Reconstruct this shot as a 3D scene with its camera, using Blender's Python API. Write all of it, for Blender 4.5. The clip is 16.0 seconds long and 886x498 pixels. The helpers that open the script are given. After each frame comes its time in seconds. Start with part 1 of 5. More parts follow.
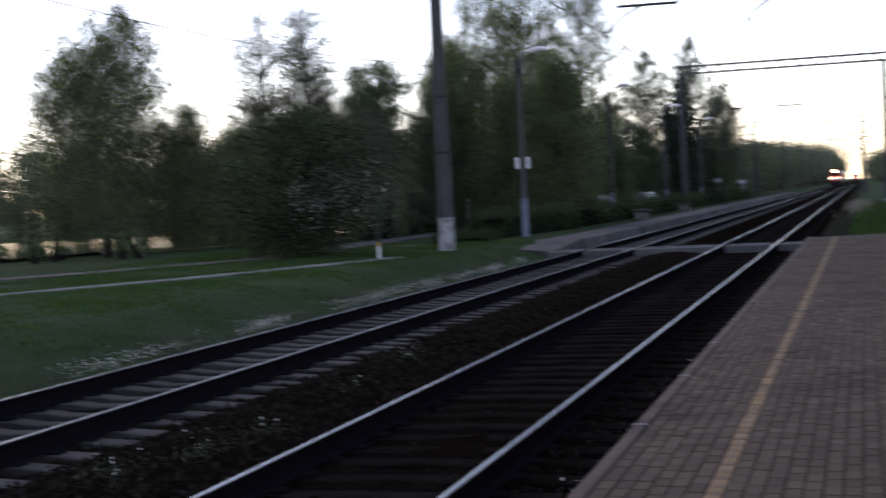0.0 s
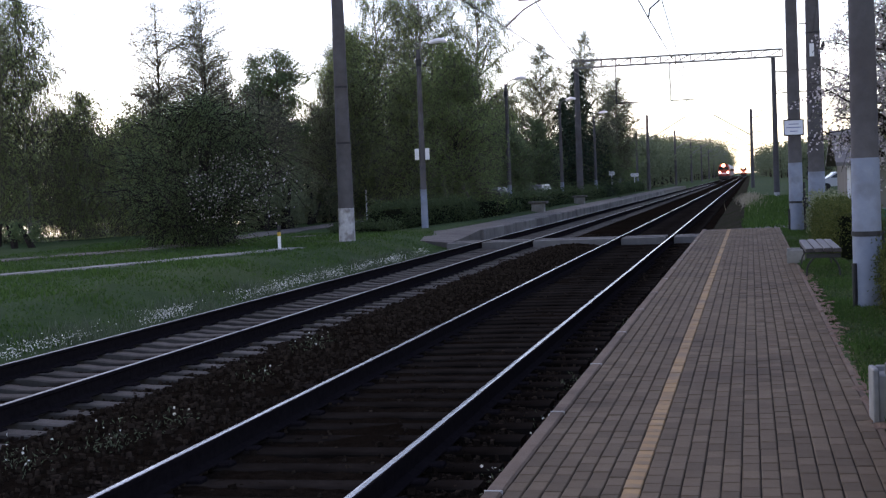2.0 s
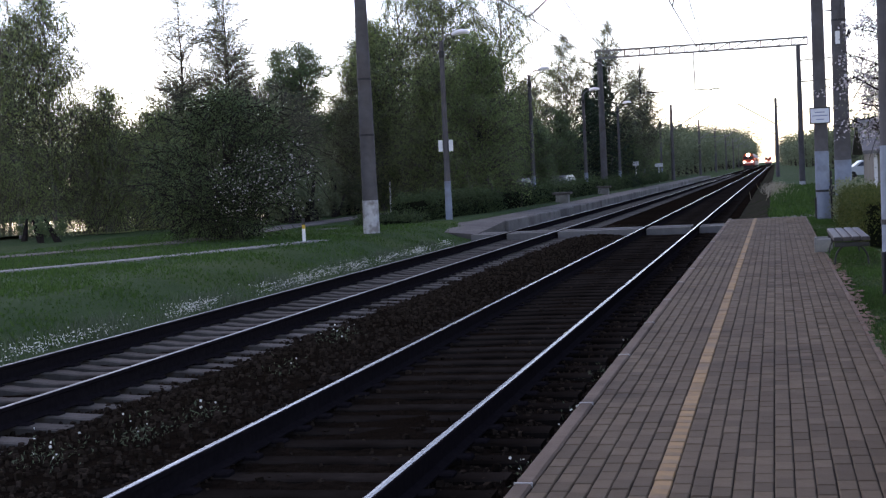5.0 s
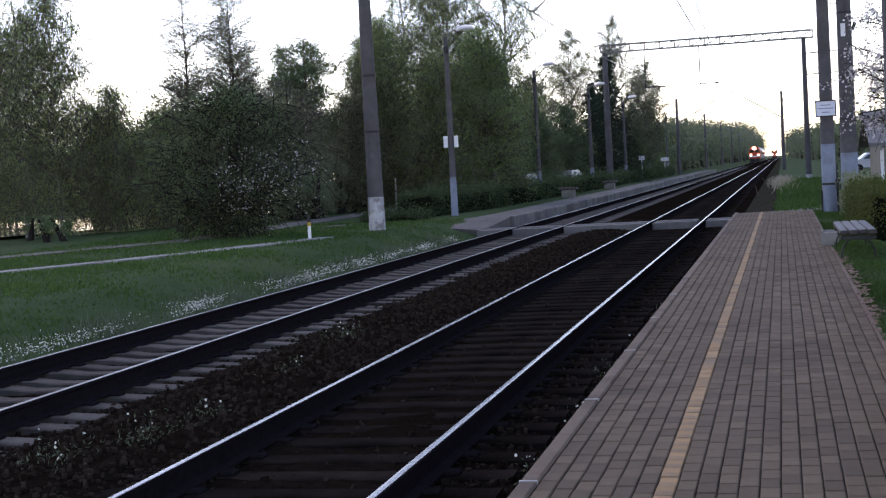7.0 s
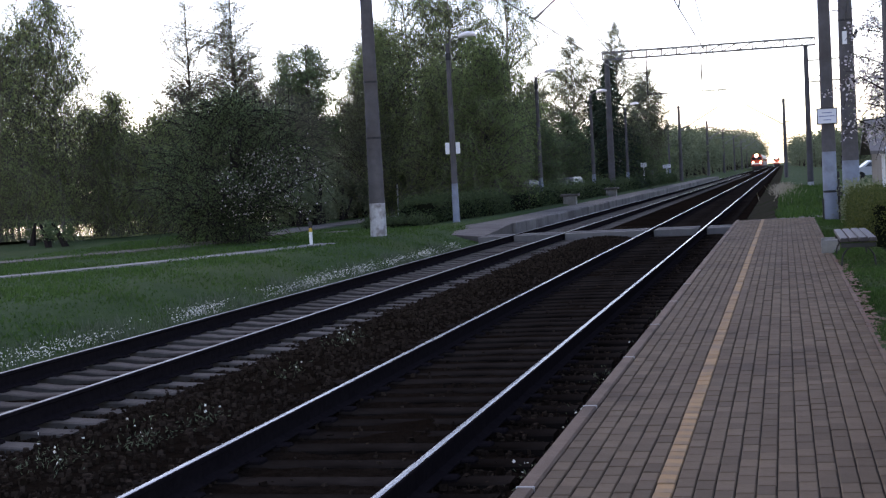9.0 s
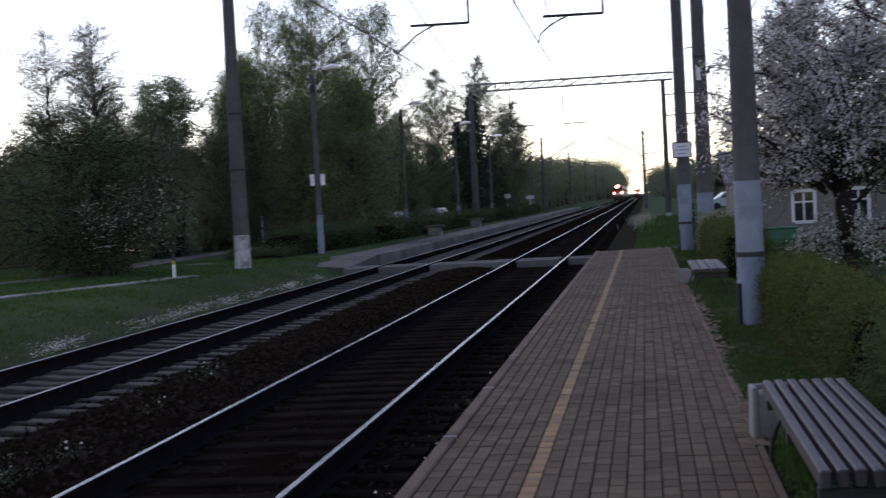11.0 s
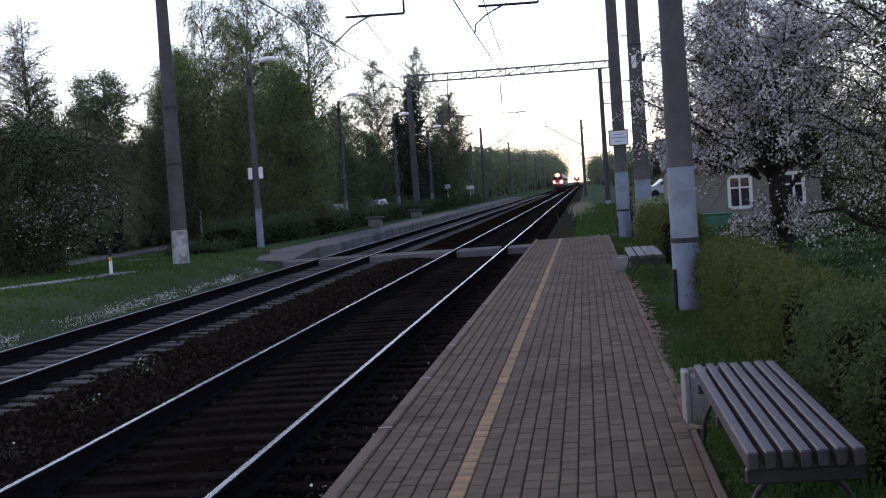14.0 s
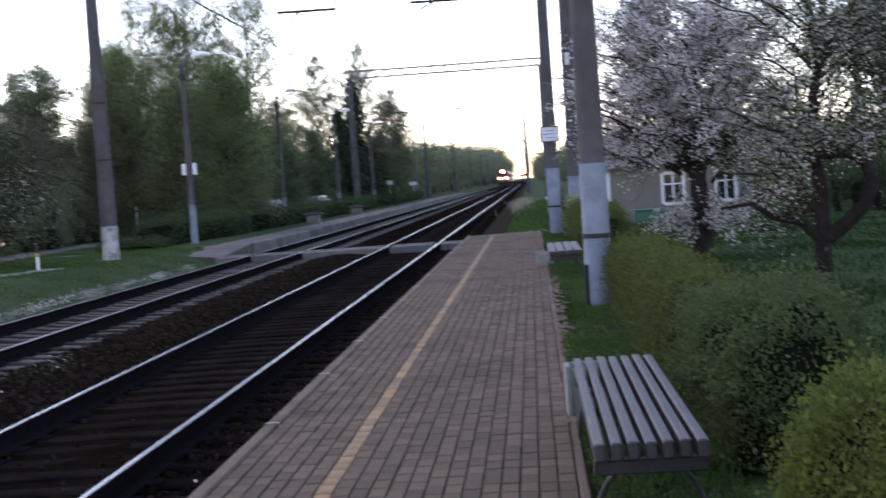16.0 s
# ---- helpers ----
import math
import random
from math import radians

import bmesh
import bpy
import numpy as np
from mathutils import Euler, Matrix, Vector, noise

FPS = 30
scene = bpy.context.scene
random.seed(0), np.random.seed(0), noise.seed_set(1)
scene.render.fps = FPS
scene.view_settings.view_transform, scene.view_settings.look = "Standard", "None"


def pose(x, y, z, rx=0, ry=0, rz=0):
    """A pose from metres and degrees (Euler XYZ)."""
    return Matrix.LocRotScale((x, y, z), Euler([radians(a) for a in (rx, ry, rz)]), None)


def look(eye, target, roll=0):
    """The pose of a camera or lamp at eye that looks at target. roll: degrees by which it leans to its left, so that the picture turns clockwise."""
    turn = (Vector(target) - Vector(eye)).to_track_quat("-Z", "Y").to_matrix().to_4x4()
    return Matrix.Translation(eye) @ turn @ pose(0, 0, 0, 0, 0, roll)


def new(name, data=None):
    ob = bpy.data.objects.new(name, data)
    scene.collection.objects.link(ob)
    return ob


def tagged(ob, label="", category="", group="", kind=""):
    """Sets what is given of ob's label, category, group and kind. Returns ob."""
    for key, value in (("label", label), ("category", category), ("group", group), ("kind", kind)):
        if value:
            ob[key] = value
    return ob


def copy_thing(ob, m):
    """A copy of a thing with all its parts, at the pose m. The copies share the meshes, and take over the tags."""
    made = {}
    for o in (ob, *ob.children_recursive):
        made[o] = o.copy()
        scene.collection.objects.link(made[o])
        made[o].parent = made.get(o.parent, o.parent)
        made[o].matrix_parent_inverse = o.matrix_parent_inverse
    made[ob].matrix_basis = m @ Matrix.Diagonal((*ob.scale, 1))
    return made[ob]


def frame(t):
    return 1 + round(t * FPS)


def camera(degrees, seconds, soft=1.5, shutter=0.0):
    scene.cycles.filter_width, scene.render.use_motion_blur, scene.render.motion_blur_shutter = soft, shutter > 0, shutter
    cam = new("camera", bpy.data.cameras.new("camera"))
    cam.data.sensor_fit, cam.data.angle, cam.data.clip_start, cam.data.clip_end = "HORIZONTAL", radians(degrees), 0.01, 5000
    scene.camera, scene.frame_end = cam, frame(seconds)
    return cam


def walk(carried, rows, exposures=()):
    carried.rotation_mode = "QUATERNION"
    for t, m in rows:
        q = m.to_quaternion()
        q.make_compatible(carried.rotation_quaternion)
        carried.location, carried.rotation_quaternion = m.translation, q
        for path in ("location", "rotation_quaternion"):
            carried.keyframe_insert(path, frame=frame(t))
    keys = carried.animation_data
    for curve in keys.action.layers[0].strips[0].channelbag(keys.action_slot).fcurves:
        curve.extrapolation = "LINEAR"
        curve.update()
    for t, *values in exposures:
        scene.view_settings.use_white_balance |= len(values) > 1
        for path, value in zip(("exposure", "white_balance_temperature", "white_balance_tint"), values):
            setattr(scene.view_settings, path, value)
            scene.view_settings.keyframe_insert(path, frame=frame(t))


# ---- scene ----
cam = camera(35.76, 16.0, soft=1.3, shutter=0.7)
PATH = [
    (0, 0.854, 0.051, 1.613, 17.021, -2.145, 2.734),
    (0.5, 0.781, 0.088, 1.603, 13.534, -2.681, 2.286),
    (1, 0.713, 0.064, 1.599, 13.812, -2.934, 2.078),
    (1.5, 0.697, 0.038, 1.605, 12.714, -3.141, 2.261),
    (2, 0.692, -0.032, 1.605, 12.616, -2.697, 2.280),
    (2.5, 0.679, -0.013, 1.604, 12.737, -2.615, 2.182),
    (3, 0.674, 0.010, 1.605, 12.800, -2.767, 2.130),
    (3.5, 0.673, -0.000, 1.610, 13.066, -2.977, 2.022),
    (4, 0.657, 0.048, 1.603, 13.382, -2.797, 2.133),
    (4.5, 0.660, 0.047, 1.596, 13.162, -2.999, 2.292),
    (4.7, 0.658, 0.028, 1.595, 13.414, -2.984, 2.542),
    (7, 0.667, 0.072, 1.599, 13.840, -3.150, 3.196),
    (7.5, 0.665, 0.065, 1.601, 13.547, -3.096, 3.150),
    (8, 0.664, 0.072, 1.600, 13.805, -3.359, 3.080),
    (8.2, 0.672, 0.080, 1.598, 14.005, -3.188, 3.064),
    (10.3, 0.746, -0.127, 1.625, 12.663, -2.519, 2.967),
    (10.5, 0.764, -0.156, 1.636, 10.967, -2.205, 2.994),
    (11, 0.774, -0.155, 1.642, 8.339, -1.913, 3.037),
    (11.5, 0.789, -0.167, 1.642, 5.897, -1.741, 3.241),
    (12, 0.792, -0.153, 1.641, 4.822, -1.760, 3.490),
    (12.5, 0.783, -0.147, 1.640, 4.809, -2.040, 3.335),
    (13, 0.782, -0.137, 1.637, 5.275, -2.123, 3.522),
    (13.5, 0.792, -0.155, 1.636, 5.423, -2.477, 3.921),
    (14, 0.838, -0.131, 1.632, 5.878, -2.434, 3.958),
    (14.5, 0.946, -0.122, 1.621, 5.830, -2.646, 3.642),
    (15, 1.086, -0.127, 1.605, 4.532, -3.376, 3.397),
    (15.5, 1.192, -0.159, 1.594, 1.654, -3.382, 3.940),
    (16, 1.258, -0.134, 1.599, 3.663, -2.743, 3.937),
]
walk(cam, [(t, pose(x, y, z, 90 + p, r, w)) for t, x, y, z, w, p, r in PATH],
     [(0.0, 1.0, 8700, 27), (0.5, 1.1, 8700, 27), (1.5, 1.5, 8700, 27), (3.5, 1.55, 8700, 27), (7.0, 1.75, 8700, 27), (8.2, 1.75, 8700, 27), (10.3, 1.4, 8700, 27), (11.5, 0.85, 8700, 27), (12.5, 1.0, 8700, 27), (14.5, 1.35, 8700, 27), (15.0, 1.45, 8700, 27), (15.5, 1.95, 8700, 27), (16.0, 1.95, 8700, 27)])

# ---- world and light: clear sky shortly after sunset ----
world = bpy.data.worlds.new("dusk_sky")
scene.world = world
world.use_nodes = True
wn = world.node_tree
sky = wn.nodes.new("ShaderNodeTexSky")
sky.sky_type = "NISHITA"
sky.sun_disc = False
sky.sun_elevation = radians(42.0)
sky.sun_rotation = radians(-45.0)
sky.air_density, sky.dust_density, sky.ozone_density = 0.85, 0.2, 3.0
wn.nodes["Background"].inputs["Strength"].default_value = 0.15
wn.links.new(sky.outputs[0], wn.nodes["Background"].inputs["Color"])
sun = new("sun", bpy.data.lights.new("sun", "SUN"))
sun.data.energy, sun.data.angle, sun.data.color = 0.12, radians(25), (1.0, 0.9, 0.82)
sun.matrix_world = look((-45, 45, 57), (0, 0, 0))

# ---- materials ----
def nodes_of(name):
    m = bpy.data.materials.new(name)
    m.use_nodes = True
    return m, m.node_tree, m.node_tree.nodes["Principled BSDF"]


def mat(name, c1, c2, rough=0.8, scale=4.0, metal=0.0, bump=0.3, bscale=60.0, spec=0.3, vary=0.0, island=0.0, stain=None, sscale=0.6, depth=0.01):
    """Two colours mixed by a fractal, with fine relief, a coarse stain and a change from piece to piece."""
    m, nt, b = nodes_of(name)
    N, L = nt.nodes, nt.links
    co = N.new("ShaderNodeTexCoord").outputs["Object"]
    n1 = N.new("ShaderNodeTexNoise")
    n1.inputs["Scale"].default_value, n1.inputs["Detail"].default_value, n1.inputs["Roughness"].default_value = scale, 8, 0.65
    L.new(co, n1.inputs["Vector"])
    ramp = N.new("ShaderNodeMapRange")
    ramp.inputs["From Min"].default_value, ramp.inputs["From Max"].default_value = 0.3, 0.7
    L.new(n1.outputs["Fac"], ramp.inputs["Value"])
    mix = N.new("ShaderNodeMix")
    mix.data_type = "RGBA"
    L.new(ramp.outputs[0], mix.inputs["Factor"])
    mix.inputs["A"].default_value, mix.inputs["B"].default_value = (*c1, 1), (*c2, 1)
    out = mix.outputs["Result"]
    if stain:
        n2 = N.new("ShaderNodeTexNoise")
        n2.inputs["Scale"].default_value, n2.inputs["Detail"].default_value = sscale, 5
        L.new(co, n2.inputs["Vector"])
        r2 = N.new("ShaderNodeMapRange")
        r2.inputs["From Min"].default_value, r2.inputs["From Max"].default_value = 0.48, 0.68
        L.new(n2.outputs["Fac"], r2.inputs["Value"])
        m2 = N.new("ShaderNodeMix")
        m2.data_type = "RGBA"
        L.new(r2.outputs[0], m2.inputs["Factor"])
        L.new(out, m2.inputs["A"])
        m2.inputs["B"].default_value = (*stain, 1)
        out = m2.outputs["Result"]
    if vary or island:
        src = N.new("ShaderNodeObjectInfo").outputs["Random"] if vary else N.new("ShaderNodeNewGeometry").outputs["Random Per Island"]
        k = vary or island
        mr = N.new("ShaderNodeMapRange")
        mr.inputs["To Min"].default_value, mr.inputs["To Max"].default_value = 1 - k, 1 + k
        L.new(src, mr.inputs["Value"])
        hs = N.new("ShaderNodeHueSaturation")
        L.new(mr.outputs[0], hs.inputs["Value"])
        L.new(out, hs.inputs["Color"])
        out = hs.outputs["Color"]
    L.new(out, b.inputs["Base Color"])
    b.inputs["Roughness"].default_value, b.inputs["Metallic"].default_value = rough, metal
    b.inputs["Specular IOR Level"].default_value = spec
    if bump:
        n3 = N.new("ShaderNodeTexNoise")
        n3.inputs["Scale"].default_value, n3.inputs["Detail"].default_value = bscale, 6
        L.new(co, n3.inputs["Vector"])
        bp = N.new("ShaderNodeBump")
        bp.inputs["Strength"].default_value, bp.inputs["Distance"].default_value = bump, depth
        L.new(n3.outputs["Fac"], bp.inputs["Height"])
        L.new(bp.outputs[0], b.inputs["Normal"])
    return m


def leafmat(name, c, c2, through_light=0.5, spread=0.35):
    """Leaves: each one a little different in shade, letting some light through."""
    m, nt, b = nodes_of(name)
    N, L = nt.nodes, nt.links
    rnd = N.new("ShaderNodeNewGeometry").outputs["Random Per Island"]
    mix = N.new("ShaderNodeMix")
    mix.data_type = "RGBA"
    L.new(rnd, mix.inputs["Factor"])
    mix.inputs["A"].default_value, mix.inputs["B"].default_value = (*c, 1), (*c2, 1)
    b.inputs["Roughness"].default_value, b.inputs["Specular IOR Level"].default_value = 0.6, 0.1
    L.new(mix.outputs["Result"], b.inputs["Base Color"])
    tr = N.new("ShaderNodeBsdfTranslucent")
    L.new(mix.outputs["Result"], tr.inputs["Color"])
    ms = N.new("ShaderNodeMixShader")
    ms.inputs[0].default_value = through_light
    L.new(b.outputs[0], ms.inputs[1])
    L.new(tr.outputs[0], ms.inputs[2])
    L.new(ms.outputs[0], N["Material Output"].inputs["Surface"])
    return m


def glow(name, c, strength):
    m, nt, b = nodes_of(name)
    b.inputs["Emission Color"].default_value, b.inputs["Emission Strength"].default_value = (*c, 1), strength
    b.inputs["Base Color"].default_value = (*c, 1)
    return m


def glassmat(name):
    m, nt, b = nodes_of(name)
    b.inputs["Base Color"].default_value = (0.02, 0.025, 0.03, 1)
    b.inputs["Roughness"].default_value, b.inputs["Specular IOR Level"].default_value = 0.06, 0.6
    return m


M = dict(
    lawn=mat("lawn_grass", (0.022, 0.05, 0.018), (0.036, 0.066, 0.025), 0.95, 1.4, bump=0.8, bscale=25, stain=(0.05, 0.072, 0.028), sscale=0.25, depth=0.05, spec=0.05),
    ballast=mat("ballast_soil", (0.006, 0.0044, 0.0034), (0.015, 0.0108, 0.0082), 0.95, 9, bump=1.0, bscale=22, stain=(0.008, 0.0055, 0.004), sscale=0.5, depth=0.05, spec=0.0),
    stone=mat("ballast_stone", (0.013, 0.009, 0.0066), (0.036, 0.026, 0.02), 0.9, 7, bump=0.5, bscale=60, island=0.5, spec=0.0),
    rail_side=mat("rusty_rail_steel", (0.0085, 0.007, 0.0082), (0.016, 0.0132, 0.0148), 0.8, 14, bump=0.4, bscale=90, spec=0.0),
    rail_top=mat("polished_rail_head", (0.15, 0.15, 0.163), (0.085, 0.085, 0.094), 0.26, 3, metal=1.0, bump=0.05, bscale=30),
    rail_dull=mat("dulled_rail_head", (0.12, 0.115, 0.115), (0.065, 0.06, 0.06), 0.36, 3, metal=1.0, bump=0.1, bscale=30),
    edge_dark=mat("old_edge_concrete", (0.09, 0.085, 0.082), (0.15, 0.14, 0.135), 0.95, 4, bump=0.6, bscale=30, vary=0.3, stain=(0.06, 0.055, 0.05), sscale=1.0),
    sleeper_c=mat("concrete_sleeper", (0.045, 0.04, 0.036), (0.082, 0.075, 0.068), 0.9, 5, bump=0.4, bscale=50, vary=0.25, stain=(0.038, 0.03, 0.025), sscale=2.0, spec=0.12),
    sleeper_w=mat("dark_sleeper", (0.011, 0.0088, 0.0076), (0.025, 0.02, 0.0172), 0.9, 6, bump=0.5, bscale=40, vary=0.25, stain=(0.007, 0.0054, 0.0045), sscale=1.5, spec=0.0),
    paver=mat("concrete_paver", (0.094, 0.064, 0.0405), (0.138, 0.098, 0.0645), 0.85, 6, bump=0.5, bscale=130, vary=0.22, stain=(0.078, 0.053, 0.036), sscale=0.7, depth=0.004, spec=0.12),
    paver_far=mat("concrete_paver_field", (0.094, 0.064, 0.0405), (0.138, 0.098, 0.0645), 0.85, 6, bump=0.5, bscale=130, island=0.22, stain=(0.078, 0.053, 0.036), sscale=0.7, depth=0.004, spec=0.12),
    yellow=mat("faded_yellow_paver", (0.33, 0.18, 0.07), (0.21, 0.13, 0.066), 0.8, 12, bump=0.4, bscale=120, vary=0.18, stain=(0.15, 0.1, 0.064), sscale=1.4, depth=0.004),
    yellow_far=mat("faded_yellow_line", (0.33, 0.18, 0.07), (0.21, 0.13, 0.066), 0.8, 12, bump=0.4, bscale=120, island=0.18, stain=(0.15, 0.1, 0.064), sscale=1.4, depth=0.004),
    joint=mat("sandy_joint", (0.028, 0.024, 0.02), (0.05, 0.043, 0.036), 0.95, 20, bump=0.5, bscale=80, spec=0.02),
    kerb=mat("reddish_concrete_kerb", (0.115, 0.072, 0.048), (0.165, 0.112, 0.08), 0.9, 8, bump=0.5, bscale=70, vary=0.12, stain=(0.085, 0.055, 0.038), sscale=2),
    mortar=mat("pale_mortar", (0.42, 0.4, 0.38), (0.3, 0.28, 0.27), 0.9, 20, bump=0.3),
    concrete=mat("grey_concrete", (0.16, 0.157, 0.15), (0.27, 0.265, 0.255), 0.9, 5, bump=0.5, bscale=45, stain=(0.14, 0.13, 0.12), sscale=1.5),
    asphalt=mat("worn_asphalt_path", (0.074, 0.066, 0.061), (0.12, 0.108, 0.1), 0.9, 2.5, bump=0.5, bscale=90, stain=(0.06, 0.052, 0.047), sscale=0.6),
    pole=mat("weathered_concrete_pole", (0.066, 0.062, 0.066), (0.108, 0.102, 0.107), 0.85, 3, bump=0.3, bscale=35, stain=(0.07, 0.06, 0.06), sscale=0.8, spec=0.12),
    bluepaint=mat("pale_blue_paint", (0.16, 0.195, 0.26), (0.215, 0.25, 0.315), 0.7, 4, bump=0.25, bscale=40, stain=(0.14, 0.155, 0.19), sscale=2.5),
    peel=mat("peeling_white_paint", (0.5, 0.51, 0.54), (0.24, 0.23, 0.24), 0.8, 3.2, bump=0.5, bscale=20, stain=(0.14, 0.125, 0.12), sscale=4),
    steel=mat("galvanised_steel", (0.12, 0.12, 0.125), (0.2, 0.2, 0.2), 0.6, 6, metal=0.5, bump=0.2, bscale=60),
    iron=mat("dark_iron", (0.02, 0.02, 0.022), (0.04, 0.04, 0.042), 0.6, 8, metal=0.4, bump=0.2, bscale=70),
    wire=mat("dark_wire", (0.03, 0.03, 0.03), (0.05, 0.05, 0.05), 0.6, 8, bump=0.0),
    slat=mat("weathered_painted_slat", (0.02, 0.0155, 0.017), (0.044, 0.036, 0.039), 0.55, 9, bump=0.45, bscale=55, vary=0.15, stain=(0.05, 0.04, 0.041), sscale=4, spec=0.4),
    white=mat("white_enamel", (0.7, 0.7, 0.72), (0.62, 0.62, 0.64), 0.5, 3, bump=0.1),
    signface=mat("sign_plate", (0.6, 0.62, 0.68), (0.55, 0.57, 0.64), 0.45, 2, bump=0.05),
    ink=mat("dark_blue_ink", (0.12, 0.15, 0.28), (0.14, 0.17, 0.3), 0.6, 4, bump=0.0),
    red=mat("dull_red_paint", (0.17, 0.03, 0.025), (0.12, 0.028, 0.025), 0.7, 4, bump=0.2),
    train_red=mat("train_red_paint", (0.45, 0.06, 0.03), (0.36, 0.05, 0.03), 0.5, 1, bump=0.0),
    train_grey=mat("train_grey_paint", (0.4, 0.4, 0.42), (0.32, 0.32, 0.34), 0.5, 1, bump=0.0),
    yel_paint=mat("yellow_band_paint", (0.5, 0.3, 0.03), (0.42, 0.26, 0.04), 0.6, 5, bump=0.1),
    plaster=mat("beige_plaster", (0.145, 0.135, 0.118), (0.2, 0.186, 0.162), 0.9, 1.5, bump=0.3, bscale=30, stain=(0.17, 0.15, 0.125), sscale=0.8),
    roof=mat("grey_roof_sheet", (0.1, 0.095, 0.095), (0.15, 0.14, 0.14), 0.8, 3, bump=0.3),
    green_paint=mat("green_paint", (0.02, 0.1, 0.06), (0.03, 0.13, 0.08), 0.6, 3, bump=0.2),
    glass=glassmat("window_glass"),
    rubber=mat("black_rubber", (0.015, 0.015, 0.015), (0.025, 0.025, 0.025), 0.8, 10, bump=0.2),
    car_dark=mat("dark_car_paint", (0.02, 0.025, 0.035), (0.025, 0.03, 0.04), 0.2, 2, bump=0.0, spec=0.6),
    car_white=mat("white_car_paint", (0.6, 0.6, 0.62), (0.55, 0.55, 0.57), 0.25, 2, bump=0.0, spec=0.6),
    bark=mat("dark_bark", (0.014, 0.0115, 0.011), (0.034, 0.028, 0.026), 0.95, 6, bump=1.0, bscale=30, depth=0.03, spec=0.05),
    birch=mat("birch_bark", (0.3, 0.29, 0.27), (0.045, 0.042, 0.04), 0.85, 3.0, bump=0.5, bscale=20),
    pinebark=mat("pine_bark", (0.026, 0.019, 0.015), (0.048, 0.034, 0.026), 0.95, 4, bump=0.8, bscale=18, depth=0.03),
    reed=leafmat("dry_reed", (0.24, 0.21, 0.15), (0.36, 0.32, 0.25)),
    leaf_birch=leafmat("birch_leaf", (0.156, 0.215, 0.086), (0.250, 0.312, 0.128)),
    leaf_dark=leafmat("dark_leaf", (0.066, 0.108, 0.055), (0.132, 0.183, 0.087)),
    leaf_fresh=leafmat("fresh_green_leaf", (0.119, 0.179, 0.074), (0.205, 0.277, 0.106)),
    leaf_olive=leafmat("olive_spring_leaf", (0.149, 0.175, 0.106), (0.258, 0.281, 0.180)),
    leaf_yellow=leafmat("yellow_green_leaf", (0.05, 0.08, 0.018), (0.135, 0.16, 0.042)),
    leaf_spruce=leafmat("spruce_needle", (0.018, 0.036, 0.024), (0.036, 0.060, 0.036), 0.1),
    # greyed green, the haze over the far woods is put into the leaf colour
    leaf_far=leafmat("hazed_leaf", (0.097, 0.124, 0.076), (0.162, 0.189, 0.115)),
    blossom=leafmat("pale_pink_blossom", (0.43, 0.375, 0.395), (0.74, 0.69, 0.7), 0.3),
    leaf_hedge2=leafmat("yellowish_hedge_leaf", (0.041, 0.064, 0.019), (0.105, 0.120, 0.038)),
    leaf_hedge=leafmat("hedge_leaf", (0.040, 0.068, 0.027), (0.100, 0.132, 0.054)),
    # near black, so the shade between the leaf clumps is painted on the core
    hedgecore=mat("hedge_inner_shade", (0.005, 0.006, 0.004), (0.01, 0.012, 0.007), 1.0, 10, bump=0.8, bscale=20, spec=0),
    leaf_box=leafmat("dark_hedge_leaf", (0.03, 0.054, 0.026), (0.062, 0.095, 0.043)),
    # darker copy of the grass blade, the garden's tree shade put into its colour
    shade_blade=leafmat("shaded_grass_blade", (0.009, 0.031, 0.007), (0.019, 0.050, 0.012), 0.3),
    blade=leafmat("grass_blade", (0.028, 0.072, 0.018), (0.058, 0.115, 0.03)),
    weed=leafmat("grey_green_weed", (0.06, 0.085, 0.055), (0.12, 0.15, 0.1)),
    petal=leafmat("white_petal", (0.6, 0.6, 0.55), (0.75, 0.75, 0.7)),
    water=glassmat("pond_water"),
    board=mat("crossing_board", (0.1, 0.092, 0.088), (0.15, 0.142, 0.138), 0.9, 4, bump=0.4, bscale=40, vary=0.15),
    plank=mat("dark_crossing_plank", (0.05, 0.043, 0.04), (0.09, 0.08, 0.074), 0.9, 4, bump=0.4, bscale=40, vary=0.15),
    gravel=mat("grey_brown_gravel", (0.022, 0.02, 0.015), (0.05, 0.044, 0.034), 0.95, 8, bump=0.9, bscale=30, stain=(0.022, 0.03, 0.014), sscale=0.8, depth=0.03, spec=0.0),
    twig=mat("grey_brown_twigs", (0.05, 0.045, 0.039), (0.095, 0.086, 0.075), 0.95, 6, bump=0.0, spec=0.05),
    dirt=mat("bare_dirt", (0.12, 0.07, 0.046), (0.18, 0.115, 0.082), 0.95, 8, bump=0.8, bscale=40, depth=0.02),
)
headlamp = glow("headlamp_glow", (1.0, 0.9, 0.75), 60.0)


